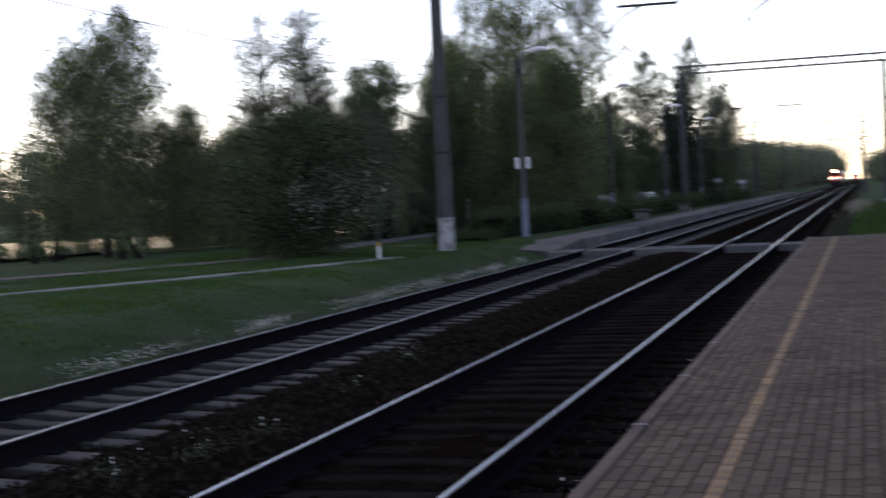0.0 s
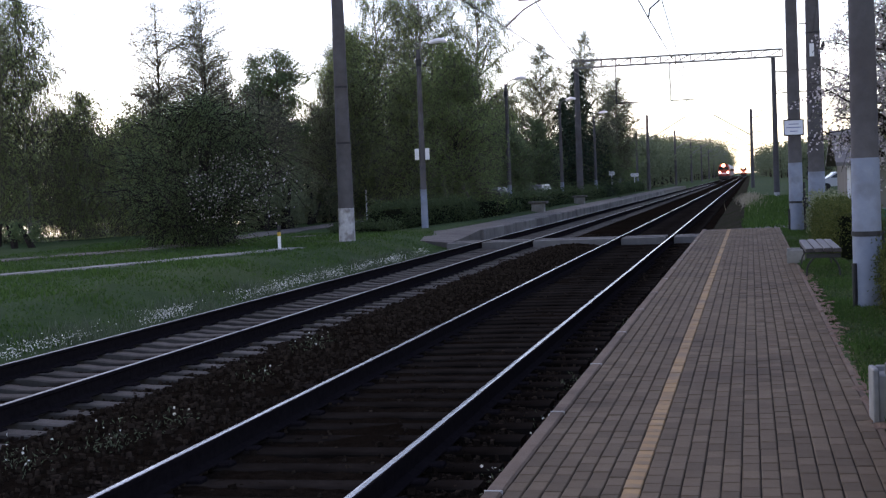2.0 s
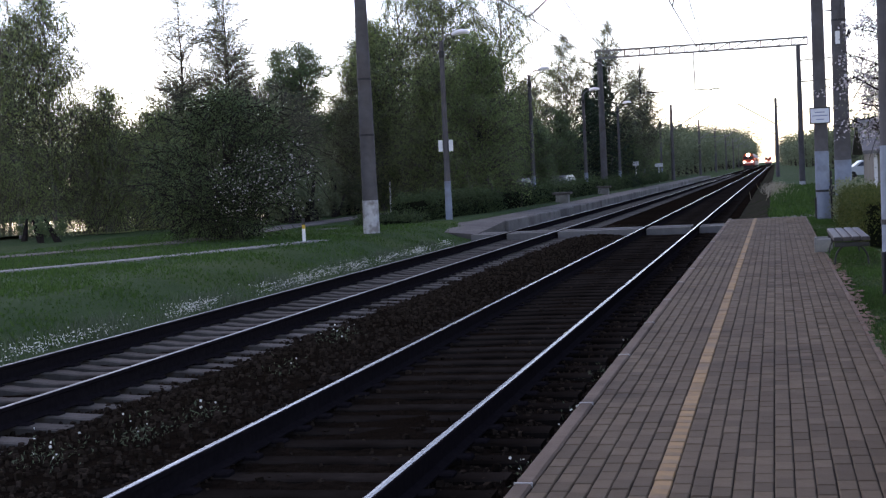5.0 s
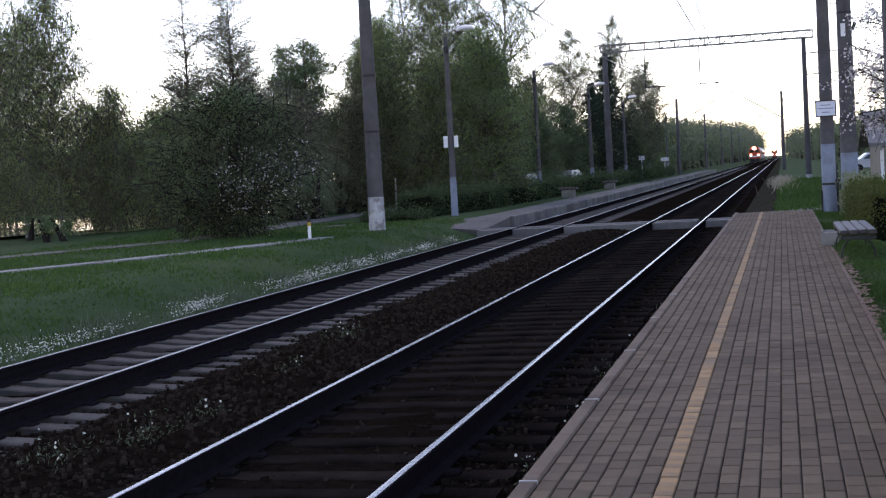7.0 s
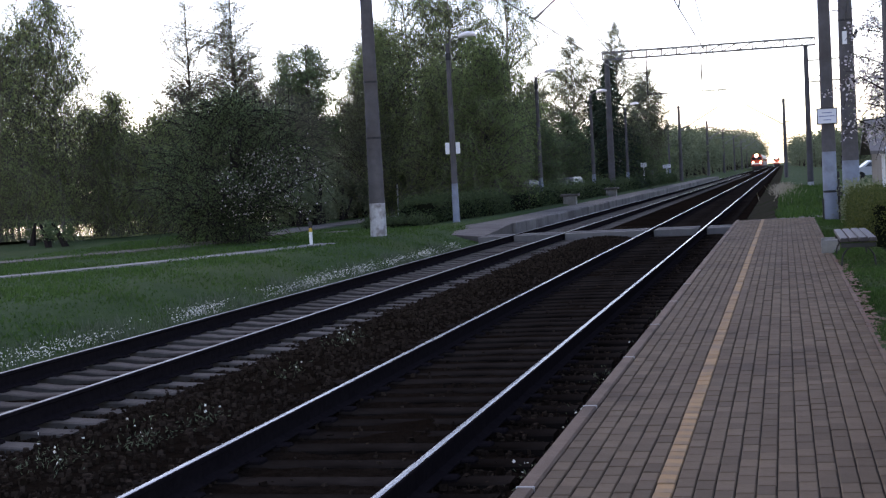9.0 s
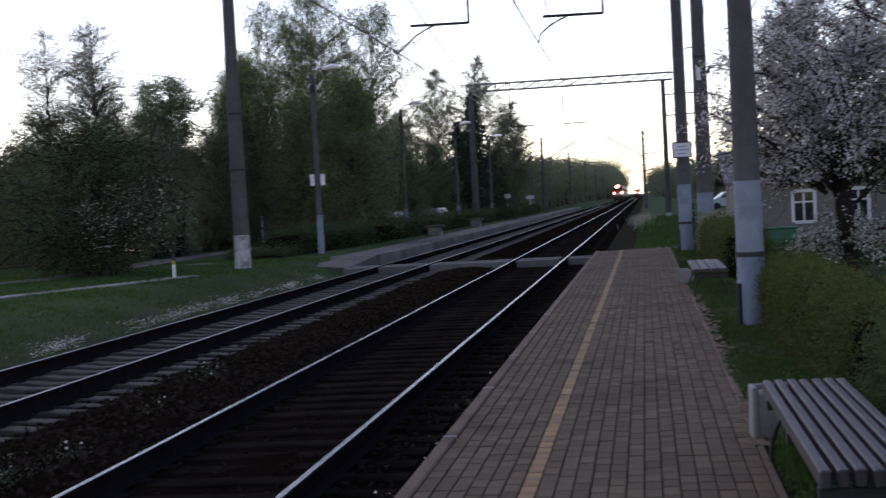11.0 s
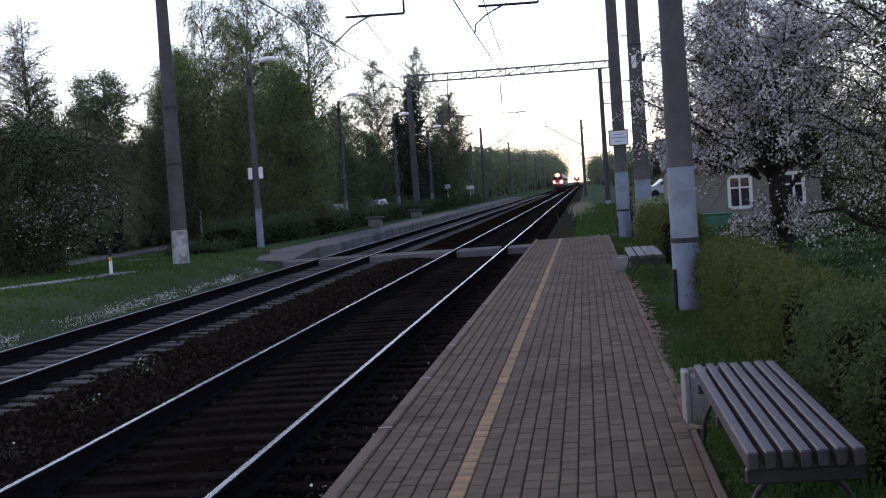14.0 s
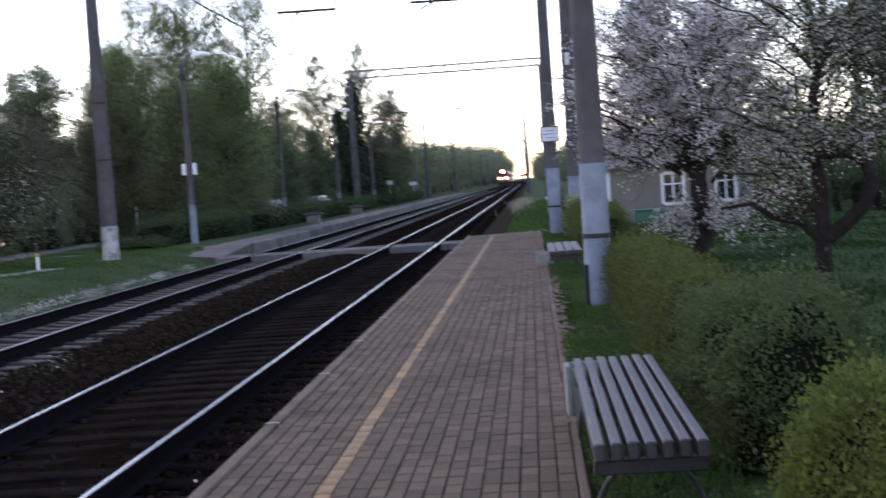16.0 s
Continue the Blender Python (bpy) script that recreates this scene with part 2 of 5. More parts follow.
# ---- geometry helpers ----
class Geo:
    """Collects vertices and faces of one mesh."""

    def __init__(self):
        self.v, self.f = [], []

    def add(self, verts, faces):
        n = len(self.v)
        self.v += [tuple(p) for p in verts]
        self.f += [tuple(i + n for i in q) for q in faces]
        return self

    def box(self, x0, x1, y0, y1, z0, z1, c=0.0, m=None):
        """A box with its edges chamfered by c."""
        bm = bmesh.new()
        bmesh.ops.create_cube(bm, size=1)
        for v in bm.verts:
            v.co = ((x0 + x1) / 2 + v.co.x * (x1 - x0), (y0 + y1) / 2 + v.co.y * (y1 - y0), (z0 + z1) / 2 + v.co.z * (z1 - z0))
        if c:
            bmesh.ops.bevel(bm, geom=bm.edges[:], offset=c, segments=1, affect="EDGES", profile=0.5)
        bm.verts.index_update()
        self.add([(m @ v.co if m else v.co) for v in bm.verts], [[v.index for v in q.verts] for q in bm.faces])
        bm.free()
        return self

    def tube(self, pts, radii, n=10, caps=True):
        """A round bar along points, with a radius at each."""
        pts = [Vector(p) for p in pts]
        if not hasattr(radii, "__len__"):
            radii = [radii] * len(pts)
        vs, fs = [], []
        for i, p in enumerate(pts):
            d = (pts[min(i + 1, len(pts) - 1)] - pts[max(i - 1, 0)]).normalized()
            a = d.cross(Vector((0.31, 0.94, 0.11))).normalized()
            b = d.cross(a)
            for k in range(n):
                w = 2 * math.pi * k / n
                vs.append(p + (a * math.cos(w) + b * math.sin(w)) * radii[i])
        for i in range(len(pts) - 1):
            for k in range(n):
                k2 = (k + 1) % n
                fs.append((i * n + k, i * n + k2, (i + 1) * n + k2, (i + 1) * n + k))
        if caps:
            fs.append(tuple(range(n))[::-1])
            fs.append(tuple((len(pts) - 1) * n + k for k in range(n)))
        return self.add(vs, fs)

    def prism(self, profile, y0, y1, steps=1):
        """A profile in x and z drawn out along y."""
        n = len(profile)
        vs, fs = [], []
        for s in range(steps + 1):
            y = y0 + (y1 - y0) * s / steps
            vs += [(x, y, z) for x, z in profile]
        for s in range(steps):
            for k in range(n):
                k2 = (k + 1) % n
                fs.append((s * n + k, s * n + k2, (s + 1) * n + k2, (s + 1) * n + k))
        fs.append(tuple(range(n))[::-1])
        fs.append(tuple(steps * n + k for k in range(n)))
        return self.add(vs, fs)


def mesh_of(name, geo, material, smooth=False):
    me = bpy.data.meshes.new(name)
    me.from_pydata(geo.v, [], geo.f)
    bm = bmesh.new()
    bm.from_mesh(me)
    bmesh.ops.recalc_face_normals(bm, faces=bm.faces)
    bm.to_mesh(me)
    bm.free()
    me.materials.append(material)
    if smooth:
        me.shade_smooth()
        me.set_sharp_from_angle(angle=radians(40))
    return me


def part(name, geo, material, parent=None, label="", smooth=False):
    ob = new(name, mesh_of(name, geo, material, smooth))
    ob.parent = parent
    if label:
        tagged(ob, label)
    return ob


def thing(name, label, category, at=(0, 0, 0), turn=0, group="", kind=""):
    ob = new(name)
    ob.empty_display_size = 0.2
    ob.matrix_basis = pose(*at, 0, 0, turn)
    return tagged(ob, label, category, group, kind)


def quads(name, v, material, parent=None, per=4):
    """A mesh of loose four-cornered faces from an array of corners."""
    v = np.asarray(v, dtype=np.float32).reshape(-1, 3)
    n = len(v) // per
    me = bpy.data.meshes.new(name)
    me.vertices.add(len(v))
    me.vertices.foreach_set("co", v.ravel())
    me.loops.add(n * per)
    me.loops.foreach_set("vertex_index", np.arange(n * per, dtype=np.int32))
    me.polygons.add(n)
    me.polygons.foreach_set("loop_start", np.arange(0, n * per, per, dtype=np.int32))
    me.polygons.foreach_set("loop_total", np.full(n, per, dtype=np.int32))
    me.update(calc_edges=True)
    me.materials.append(material)
    ob = new(name, me)
    ob.parent = parent
    return ob


def leaves(rng, c, size, droop=0.0, aspect=0.6):
    """Corners of leaf-shaped faces, folded a little, at the centres c."""
    n = len(c)
    a = rng.normal(size=(n, 3))
    a[:, 2] -= droop
    a /= np.linalg.norm(a, axis=1, keepdims=True)
    b = np.cross(a, rng.normal(size=(n, 3)))
    b /= np.linalg.norm(b, axis=1, keepdims=True) + 1e-9
    k = np.cross(a, b)
    s = (size * rng.uniform(0.6, 1.3, (n, 1)))
    tip, tail = c + a * s * 0.5, c - a * s * 0.5
    l = c + b * s * 0.5 * aspect + k * s * 0.12
    r = c - b * s * 0.5 * aspect + k * s * 0.12
    return np.stack([tail, l, tip, r], axis=1)


def boughs(rng, h, r, profile, n, rise=0.5, twigs=3, twig=0.5, hang=0.0, trunks=1, lean=0.0, sway=0.1, top=0.97, fork=0.35, split=0.0):
    """Trunk, boughs and twigs inside an outline (pairs of height share and radius): segments (from, to, radius, radius, level) and leaf-bearing twigs."""
    segs, tw = [], []
    axes = []
    for k in range(trunks):
        off = np.array([0.0, 0.0])
        w0, sp = rng.uniform(0, 6.28), (0.0 if trunks == 1 else rng.uniform(0.25, 0.5) * max(q[1] for q in profile))
        pts = []
        for i in range(9):
            f = i / 8
            bow = max(0.0, f - (split if trunks > 1 else fork)) * sp / (1 - split)
            pts.append(np.array([math.cos(w0) * bow + lean * f * h * 0.1 + rng.normal() * sway * f * 0.5, math.sin(w0) * bow + rng.normal() * sway * f * 0.5, f * h * top - 0.05]))
        axes.append(pts)
        for i in range(8):
            segs.append((pts[i], pts[i + 1], r * (1 - 0.9 * i / 8), r * (1 - 0.9 * (i + 1) / 8), 0))
    hs, rs = np.array([q[0] for q in profile]), np.array([q[1] for q in profile])
    zz = rng.uniform(hs[0], hs[-1], n * 6)
    keep = rng.uniform(0, rs.max(), n * 6) < np.interp(zz, hs, rs) + 0.12 * rs.max()
    for f in zz[keep][:n]:
        R = float(np.interp(f, hs, rs)) * rng.uniform(0.45, 1.05)
        w = rng.uniform(0, 6.28)
        ax = axes[rng.integers(0, trunks)]
        f0 = max(0.12, f - rise * R / h)
        i0 = min(7, int(f0 * 8))
        a0 = ax[i0] + (ax[i0 + 1] - ax[i0]) * (f0 * 8 - i0)
        end = np.array([math.cos(w) * R, math.sin(w) * R, max(0.15, f * h)])
        end[:2] += a0[:2] * 0.5
        mid = (a0 + end) / 2 + np.array([0, 0, 0.18 * R]) + rng.normal(size=3) * 0.08 * R
        m = 6
        path = []
        for i in range(m + 1):
            t = i / m
            path.append((1 - t) ** 2 * a0 + 2 * t * (1 - t) * mid + t * t * end + rng.normal(size=3) * 0.035 * R * t)
        br = r * 0.42 * (1 - 0.75 * f) * (0.5 + 0.5 * R / rs.max())
        for i in range(m):
            segs.append((path[i], path[i + 1], br * (1 - 0.85 * i / m), br * (1 - 0.85 * (i + 1) / m), 1))
            if i >= 1:
                for _ in range(twigs):
                    d = rng.normal(size=3) + (path[i + 1] - path[i]) / (np.linalg.norm(path[i + 1] - path[i]) + 1e-9) * 0.8
                    d[2] += 0.1
                    d /= np.linalg.norm(d)
                    L = twig * rng.uniform(0.5, 1.3)
                    q0 = path[i] + (path[i + 1] - path[i]) * rng.random()
                    q1 = q0 + d * L * 0.5 + np.array([0, 0, -hang * L * 0.2])
                    q2 = q1 + d * L * 0.5 * (1 - 0.6 * min(hang, 1)) + np.array([0, 0, -hang * L * 0.8])
                    segs.append((q0, q1, br * 0.2, br * 0.12, 2))
                    segs.append((q1, q2, br * 0.12, br * 0.06, 2))
                    tw += [(q0, q1), (q1, q2)]
    return segs, np.array(tw)


def wood(segs, min_r=0.004):
    """Corners of the tapered bars of a skeleton."""
    out = []
    for lev, n in ((0, 8), (1, 5), (2, 3)):
        pick = [s for s in segs if min(s[4], 2) == lev]
        if not pick:
            continue
        p, q = np.array([s[0] for s in pick]), np.array([s[1] for s in pick])
        r1, r2 = np.maximum([s[2] for s in pick], min_r)[:, None, None], np.maximum([s[3] for s in pick], min_r)[:, None, None]
        d = q - p
        d /= np.linalg.norm(d, axis=1, keepdims=True) + 1e-9
        a = np.cross(d, (0.3, 0.9, 0.2))
        a /= np.linalg.norm(a, axis=1, keepdims=True) + 1e-9
        b = np.cross(d, a)
        w = np.arange(n + 1) * 2 * math.pi / n
        ring = np.cos(w)[None, :, None] * a[:, None] + np.sin(w)[None, :, None] * b[:, None]
        lo, hi = p[:, None] + ring * r1, (q[:, None] + d[:, None] * r2 * 0.4) + ring * r2
        out.append(np.stack([lo[:, :-1], lo[:, 1:], hi[:, 1:], hi[:, :-1]], axis=2).reshape(-1, 4, 3))
    return np.concatenate(out)


def waves(x, y, z=0.0, seed=0.0):
    """Soft uneven pattern between about -1 and 1, for whole arrays."""
    s = seed * 1.7
    return (np.sin(x * 1.9 + 1.3 * np.sin(y * 1.3 + s) + s) + np.sin(y * 2.3 + 1.1 * np.sin(x * 1.7 - s) + z * 2.1) + np.sin((x + y) * 3.7 + z * 3.1 + s) * 0.6 + np.sin((x - y) * 5.9 - z * 4.3 + 2 * s) * 0.4) / 2.4


def tree(name, label, at, h, r, profile, n, count, size, leaf, bark, seed, sigma=0.08, flowers=0, fsize=0.04, droop_leaf=0.0, category="tree", group="", twig_r=0.005, where=None, bare=None, **kw):
    """A tree at its base: a trunk with limbs and twigs, and a crown of single leaves (and blossoms) along the twigs."""
    rng = np.random.default_rng(seed)
    ob = thing(name, label, category, at, group=group)
    segs, tw = boughs(rng, h, r, profile, n, **kw)
    if bare:
        tw = tw[~bare(tw[:, 0])]
        segs = [q for q in segs if q[4] == 0 or not bare(np.array([q[1]]))[0]]
    quads("trunk", wood([s for s in segs if s[4] == 0], twig_r), bark, ob)
    quads("branchwork", wood([s for s in segs if s[4] > 0], twig_r), M["bark"] if flowers else M["twig"], ob)

    def spots(k, some=None):
        pool = np.arange(len(tw))
        if some is not None:
            pool = pool[some(tw[:, 0]) & (rng.random(len(tw)) < 0.55)]
        i = pool[rng.integers(0, len(pool), k)]
        c = tw[i, 0] + (tw[i, 1] - tw[i, 0]) * rng.uniform(0, 1, (k, 1)) + rng.normal(size=(k, 3)) * sigma
        c[:, 2] = np.maximum(c[:, 2], 0.1)
        return c

    quads("crown", leaves(rng, spots(count), size, droop_leaf), leaf, ob)
    if flowers:
        tagged(quads("blossoms", leaves(rng, spots(flowers, where or (lambda a: a[:, 2] > 0)), fsize, 0, 0.95), M["blossom"], ob), "pale pink and white blossoms")
    return ob


# ---- the ground, one sheet to the horizon ----
RAIL_Z = -0.195
NEAR_X, FAR_X = -2.445, -6.65


def ease(a, b, x):
    t = min(1, max(0, (x - a) / (b - a)))
    return t * t * (3 - 2 * t)


def gz(x, y):
    """Height of the ground."""
    if x < -8.0:
        z = -0.44 + 0.52 * ease(-7.9, -10.4, x)
        z += 0.05 * math.sin(x * 0.31 + y * 0.17) * ease(-10, -16, x)
        return z
    if x < -0.6:
        return -0.6
    if y < 40.3:
        return -0.46 if x < 1.42 else -0.03 + 0.03 * math.sin(x * 1.3 + y * 0.5)
    z = -0.46 + 0.4 * ease(-0.6, 0.9, x)
    return z - 0.55 * ease(3.0, 6.0, x) * ease(40, 48, y) * (1 - ease(75, 95, y))


xs = sorted({round(v, 3) for v in [-2500, -900, -400, -200, -120, -80, -60, *np.arange(-45, -12, 1.5), *np.arange(-12, -7.9, 0.25), -0.62, -0.58, *np.arange(-0.4, 1.4, 0.2), 1.4, 1.435, 1.6, *np.arange(2, 14, 0.6), 18, 24, 32, 45, 70, 120, 200, 400, 900, 2500]})
ys = sorted({round(v, 3) for v in [-400, -100, -30, -8, *np.arange(-2, 40, 0.8), 40.25, 40.35, *np.arange(41, 80, 1.5), 85, 95, 110, 130, 160, 200, 260, 350, 500, 800, 1500, 3500]})
g = Geo()
g.v = [(x, y, gz(x, y)) for y in ys for x in xs]
g.f = [(j * len(xs) + i, j * len(xs) + i + 1, (j + 1) * len(xs) + i + 1, (j + 1) * len(xs) + i) for j in range(len(ys) - 1) for i in range(len(xs) - 1)]
tagged(part("ground", g, M["lawn"], smooth=True), "mown green lawn and verge with bare patches", "ground", kind="structure")

# ballast bed with an uneven top
rng = np.random.default_rng(3)
g = Geo()
bx = np.concatenate([np.linspace(-8.22, -0.72, 64)])
by = np.concatenate([np.arange(-10, 3, 0.5), np.arange(3, 46, 0.14), np.arange(46, 120, 1.0), np.arange(120, 900, 20)])


def bed(x, y):
    z = -0.43
    z += 0.10 * math.exp(-((x + 4.55) / 0.75) ** 2)
    z -= 0.10 * ease(-7.95, -8.22, x)
    z -= 0.03 * ease(-1.35, -0.8, x)
    z -= 0.022 * ease(-4.9, -5.4, x)
    for c in (NEAR_X, FAR_X):
        z += 0.02 * math.exp(-((x - c) / 1.25) ** 4) * (1 if c == NEAR_X else -0.25)
    if y < 46:
        z += 0.022 * noise.noise((x * 6, y * 6, 0)) + 0.03 * noise.noise((x * 1.5, y * 1.5, 4))
    return z


g.v = [(x, y, bed(x, y)) for y in by for x in bx]
nx = len(bx)
g.f = [(j * nx + i, j * nx + i + 1, (j + 1) * nx + i + 1, (j + 1) * nx + i) for j in range(len(by) - 1) for i in range(nx - 1)]
tagged(part("ballast_bed", g, M["ballast"], smooth=True), "dark brown stone ballast bed under both tracks", "ballast", kind="structure")

g = Geo()
sh = [*np.arange(41.4, 90, 0.9), 95, 110, 130, 160, 200, 320, 500, 900]
sx = [-0.72, -0.4, 0.0, 0.4, 0.8]
g.v = [(x + ((0.12 * math.sin(y * 0.9) + 0.1 * math.sin(y * 2.3)) if x > 0.3 else 0), y, max(-0.47 + 0.25 * ease(-0.72, 0.2, x), gz(x, y) + 0.02) - (0.3 if x == 0.8 else 0)) for y in sh for x in sx]
g.f = [(j * 5 + i, j * 5 + i + 1, j * 5 + 6 + i, j * 5 + 5 + i) for j in range(len(sh) - 1) for i in range(4)]
tagged(part("ballast_shoulder", g, M["gravel"], smooth=True), "dark gravel shoulder beside the line beyond the platform", "ballast", kind="structure")

# loose ballast stones
n = 60000
c = np.stack([rng.uniform(-8.2, -0.75, n), -2.0 + 49 * rng.uniform(0, 1, n) ** 1.3, np.zeros(n)], 1)
c = c[(np.abs(c[:, 0] - NEAR_X) > 0.72) & (np.abs(c[:, 0] - FAR_X) > 0.9) | (rng.random(n) < 0.06)]
n = len(c)
c[:, 2] = [bed(x, y) + 0.008 for x, y, _ in c]
cube = np.array([[-1, -1, -1], [1, -1, -1], [1, 1, -1], [-1, 1, -1], [-0.7, -0.7, 1], [0.7, -0.7, 1], [0.7, 0.7, 1], [-0.7, 0.7, 1]])
faces = np.array([[3, 2, 6, 7], [0, 1, 5, 4], [1, 2, 6, 5], [0, 3, 7, 4], [4, 5, 6, 7]])
s = rng.uniform(0.009, 0.026, (n, 1, 1)) * rng.uniform(0.6, 1.3, (n, 1, 3))
v = (cube[None] + rng.uniform(-0.35, 0.35, (n, 8, 3))) * s
w = rng.uniform(0, 6.28, n)
cw, sw = np.cos(w)[:, None], np.sin(w)[:, None]
v = np.stack([v[..., 0] * cw - v[..., 1] * sw, v[..., 0] * sw + v[..., 1] * cw, v[..., 2]], -1) + c[:, None]
me = bpy.data.meshes.new("ballast_stones")
me.from_pydata(v.reshape(-1, 3).tolist(), [], (faces[None] + 8 * np.arange(n)[:, None, None]).reshape(-1, 4).tolist())
me.materials.append(M["stone"])
tagged(new("ballast_stones", me), "loose dark brown crushed stones between the rails", "ballast", kind="stuff")

# ---- platform beside the near track ----
PY0, PY1 = -9.0, 40.2
plat = thing("platform", "low platform of grey concrete pavers with yellow line", "platform", kind="structure")
part("slab", Geo().box(-0.6, 1.4, PY0, PY1, -0.5, -0.012), M["joint"], plat)
y = 6.88 - 6 * 2.42
k = 0
while y < PY1 - 0.5:
    b = min(y + 2.42, PY1)
    part("kerb_stone", Geo().box(-0.702, -0.603, y + 0.008, b - 0.008, -0.5, 0.012, 0.012), M["kerb"], plat)
    part("mortar_joint", Geo().box(-0.700, -0.604, b - 0.008, b + 0.010, -0.4, 0.0135), M["mortar"], plat)
    y = b
y = PY0
while y < PY1 - 0.4:
    b = min(y + 1.0, PY1)
    part("edging_stone", Geo().box(1.403, 1.455, y + 0.004, b - 0.004, -0.2, 0.006 - 0.015 * random.random(), 0.008), M["kerb"], plat)
    y = b


def paver_geo(w, l):
    """One paver: a block with a chamfered top edge."""
    e = 0.006
    lo = [(-w / 2, -l / 2, -0.05), (w / 2, -l / 2, -0.05), (w / 2, l / 2, -0.05), (-w / 2, l / 2, -0.05)]
    mid = [(x, y, -e) for x, y, _ in lo]
    top = [(x * (1 - 2 * e / w), y * (1 - 2 * e / l), 0.0) for x, y, _ in lo]
    f = [(8, 9, 10, 11)]
    for i in range(4):
        j = (i + 1) % 4
        f += [(i, j, 4 + j, 4 + i), (4 + i, 4 + j, 8 + j, 8 + i)]
    return lo + mid + top, f


pv, pf = paver_geo(0.0935, 0.1968)
pm = {}
for key, m in (("grey", M["paver"]), ("yellow", M["yellow"])):
    gg = Geo()
    gg.add(pv, pf)
    pm[key] = mesh_of("paver", gg, m)
far = {"grey": Geo(), "yellow": Geo()}
prng = random.Random(5)
for col in range(-6, 14):
    x = col * 0.1 + 0.05
    y = PY0 + prng.random() * 0.2
    kind_ = "yellow" if col == 0 else "grey"
    while y < PY1 - 0.12:
        yc, z, tilt = y + 0.1, prng.uniform(-0.0035, 0.0025), prng.uniform(-0.006, 0.006)
        if 6.5 <= yc < 9.45:
            ob = new("yellow_paver" if col == 0 else "paver", pm[kind_])
            ob.parent = plat
            ob.matrix_basis = pose(x + prng.uniform(-0.0012, 0.0012), yc, z, prng.uniform(-0.5, 0.5), prng.uniform(-0.7, 0.7), prng.uniform(-0.25, 0.25))
        else:
            dx = prng.uniform(-0.0012, 0.0012)
            far[kind_].add([(x + dx + a, yc + b, z + c_ + a * tilt) for a, b, c_ in pv], pf)
        y += 0.2
for key, m, nm in (("grey", M["paver_far"], "paver_field"), ("yellow", M["yellow_far"], "yellow_line_field")):
    me = bpy.data.meshes.new(nm)
    me.from_pydata(far[key].v, [], far[key].f)
    me.materials.append(m)
    ob = new(nm, me)
    ob.parent = plat
    tagged(ob, kind="stuff")

# dirt strip and spilt soil along the edging
g = Geo()
for i in range(420):
    t_ = random.random()
    yy = 8.8 + 14 * t_ * t_
    xx, a, b_ = 1.49 + random.gauss(0, 0.045), random.uniform(0.012, 0.05), random.uniform(0.02, 0.12)
    ring = [(xx + a * math.cos(w) * random.uniform(0.5, 1.2), yy + b_ * math.sin(w) * random.uniform(0.5, 1.2)) for w in np.arange(0, 6.2, 0.52)]
    g.add([(xx, yy, max(0.0, gz(xx, yy)) + 0.0015 + 0.00001 * i)] + [(x, y, max(0.0, gz(x, y)) - 0.004) for x, y in ring], [(0, 1 + k, 1 + (k + 1) % 12) for k in range(12)])
tagged(part("bare_dirt", g, M["dirt"]), "bare reddish dirt worn beside the pavers", "soil", kind="stuff")

# short path from the end of the platform to the verge
g = Geo()
g.add([(-0.6, 40.22, -0.02), (1.4, 40.22, -0.02), (2.6, 42.0, -0.05), (4.5, 45.5, -0.1), (3.6, 46.2, -0.1), (1.6, 43.0, -0.05), (0.6, 41.6, -0.04), (-0.6, 41.3, -0.06),
       (-0.6, 40.22, -0.4), (1.4, 40.22, -0.4), (2.6, 42.0, -0.4), (4.5, 45.5, -0.6), (3.6, 46.2, -0.6), (1.6, 43.0, -0.4), (0.6, 41.6, -0.4), (-0.6, 41.3, -0.5)],
      [(0, 1, 6, 7), (1, 2, 5, 6), (2, 3, 4, 5)] + [(i, (i + 1) % 8, 8 + (i + 1) % 8, 8 + i) for i in range(8)])
tagged(part("side_path", g, M["asphalt"]), "worn grey path leaving the platform end", "path", kind="structure")

# ---- tracks ----
def rail_profile(x):
    z = RAIL_Z
    return [(x - 0.075, z - 0.18), (x + 0.075, z - 0.18), (x + 0.075, z - 0.168), (x + 0.012, z - 0.145), (x + 0.012, z - 0.045), (x + 0.036, z - 0.033), (x + 0.036, z - 0.003),
            (x - 0.036, z - 0.003), (x - 0.036, z - 0.033), (x - 0.012, z - 0.045), (x - 0.012, z - 0.145), (x - 0.075, z - 0.168)]


def sleeper(concrete):
    """A sleeper across the track, its middle lower than the rail seats."""
    g = Geo()
    w = 0.14
    st = [(-1.35, -0.055), (-0.95, -0.035), (-0.55, -0.03), (-0.3, -0.06), (0.3, -0.06), (0.55, -0.03), (0.95, -0.035), (1.35, -0.055)] if concrete else [(-1.35, -0.02), (-0.6, -0.028), (0.6, -0.028), (1.35, -0.02)]
    vs, fs = [], []
    for x, z in st:
        vs += [(x, -w, -0.2), (x, -w * 0.9, z - 0.012), (x, -w * 0.72, z), (x, w * 0.72, z), (x, w * 0.9, z - 0.012), (x, w, -0.2)]
    for i in range(len(st) - 1):
        for k in range(5):
            fs.append((i * 6 + k, i * 6 + k + 1, i * 6 + 7 + k, i * 6 + 6 + k))
    fs += [tuple(range(6)), tuple((len(st) - 1) * 6 + k for k in range(6))[::-1]]
    return g.add(vs, fs)


def fastening():
    return Geo().box(-0.17, 0.17, -0.07, 0.07, -0.025, 0.022, 0.012)


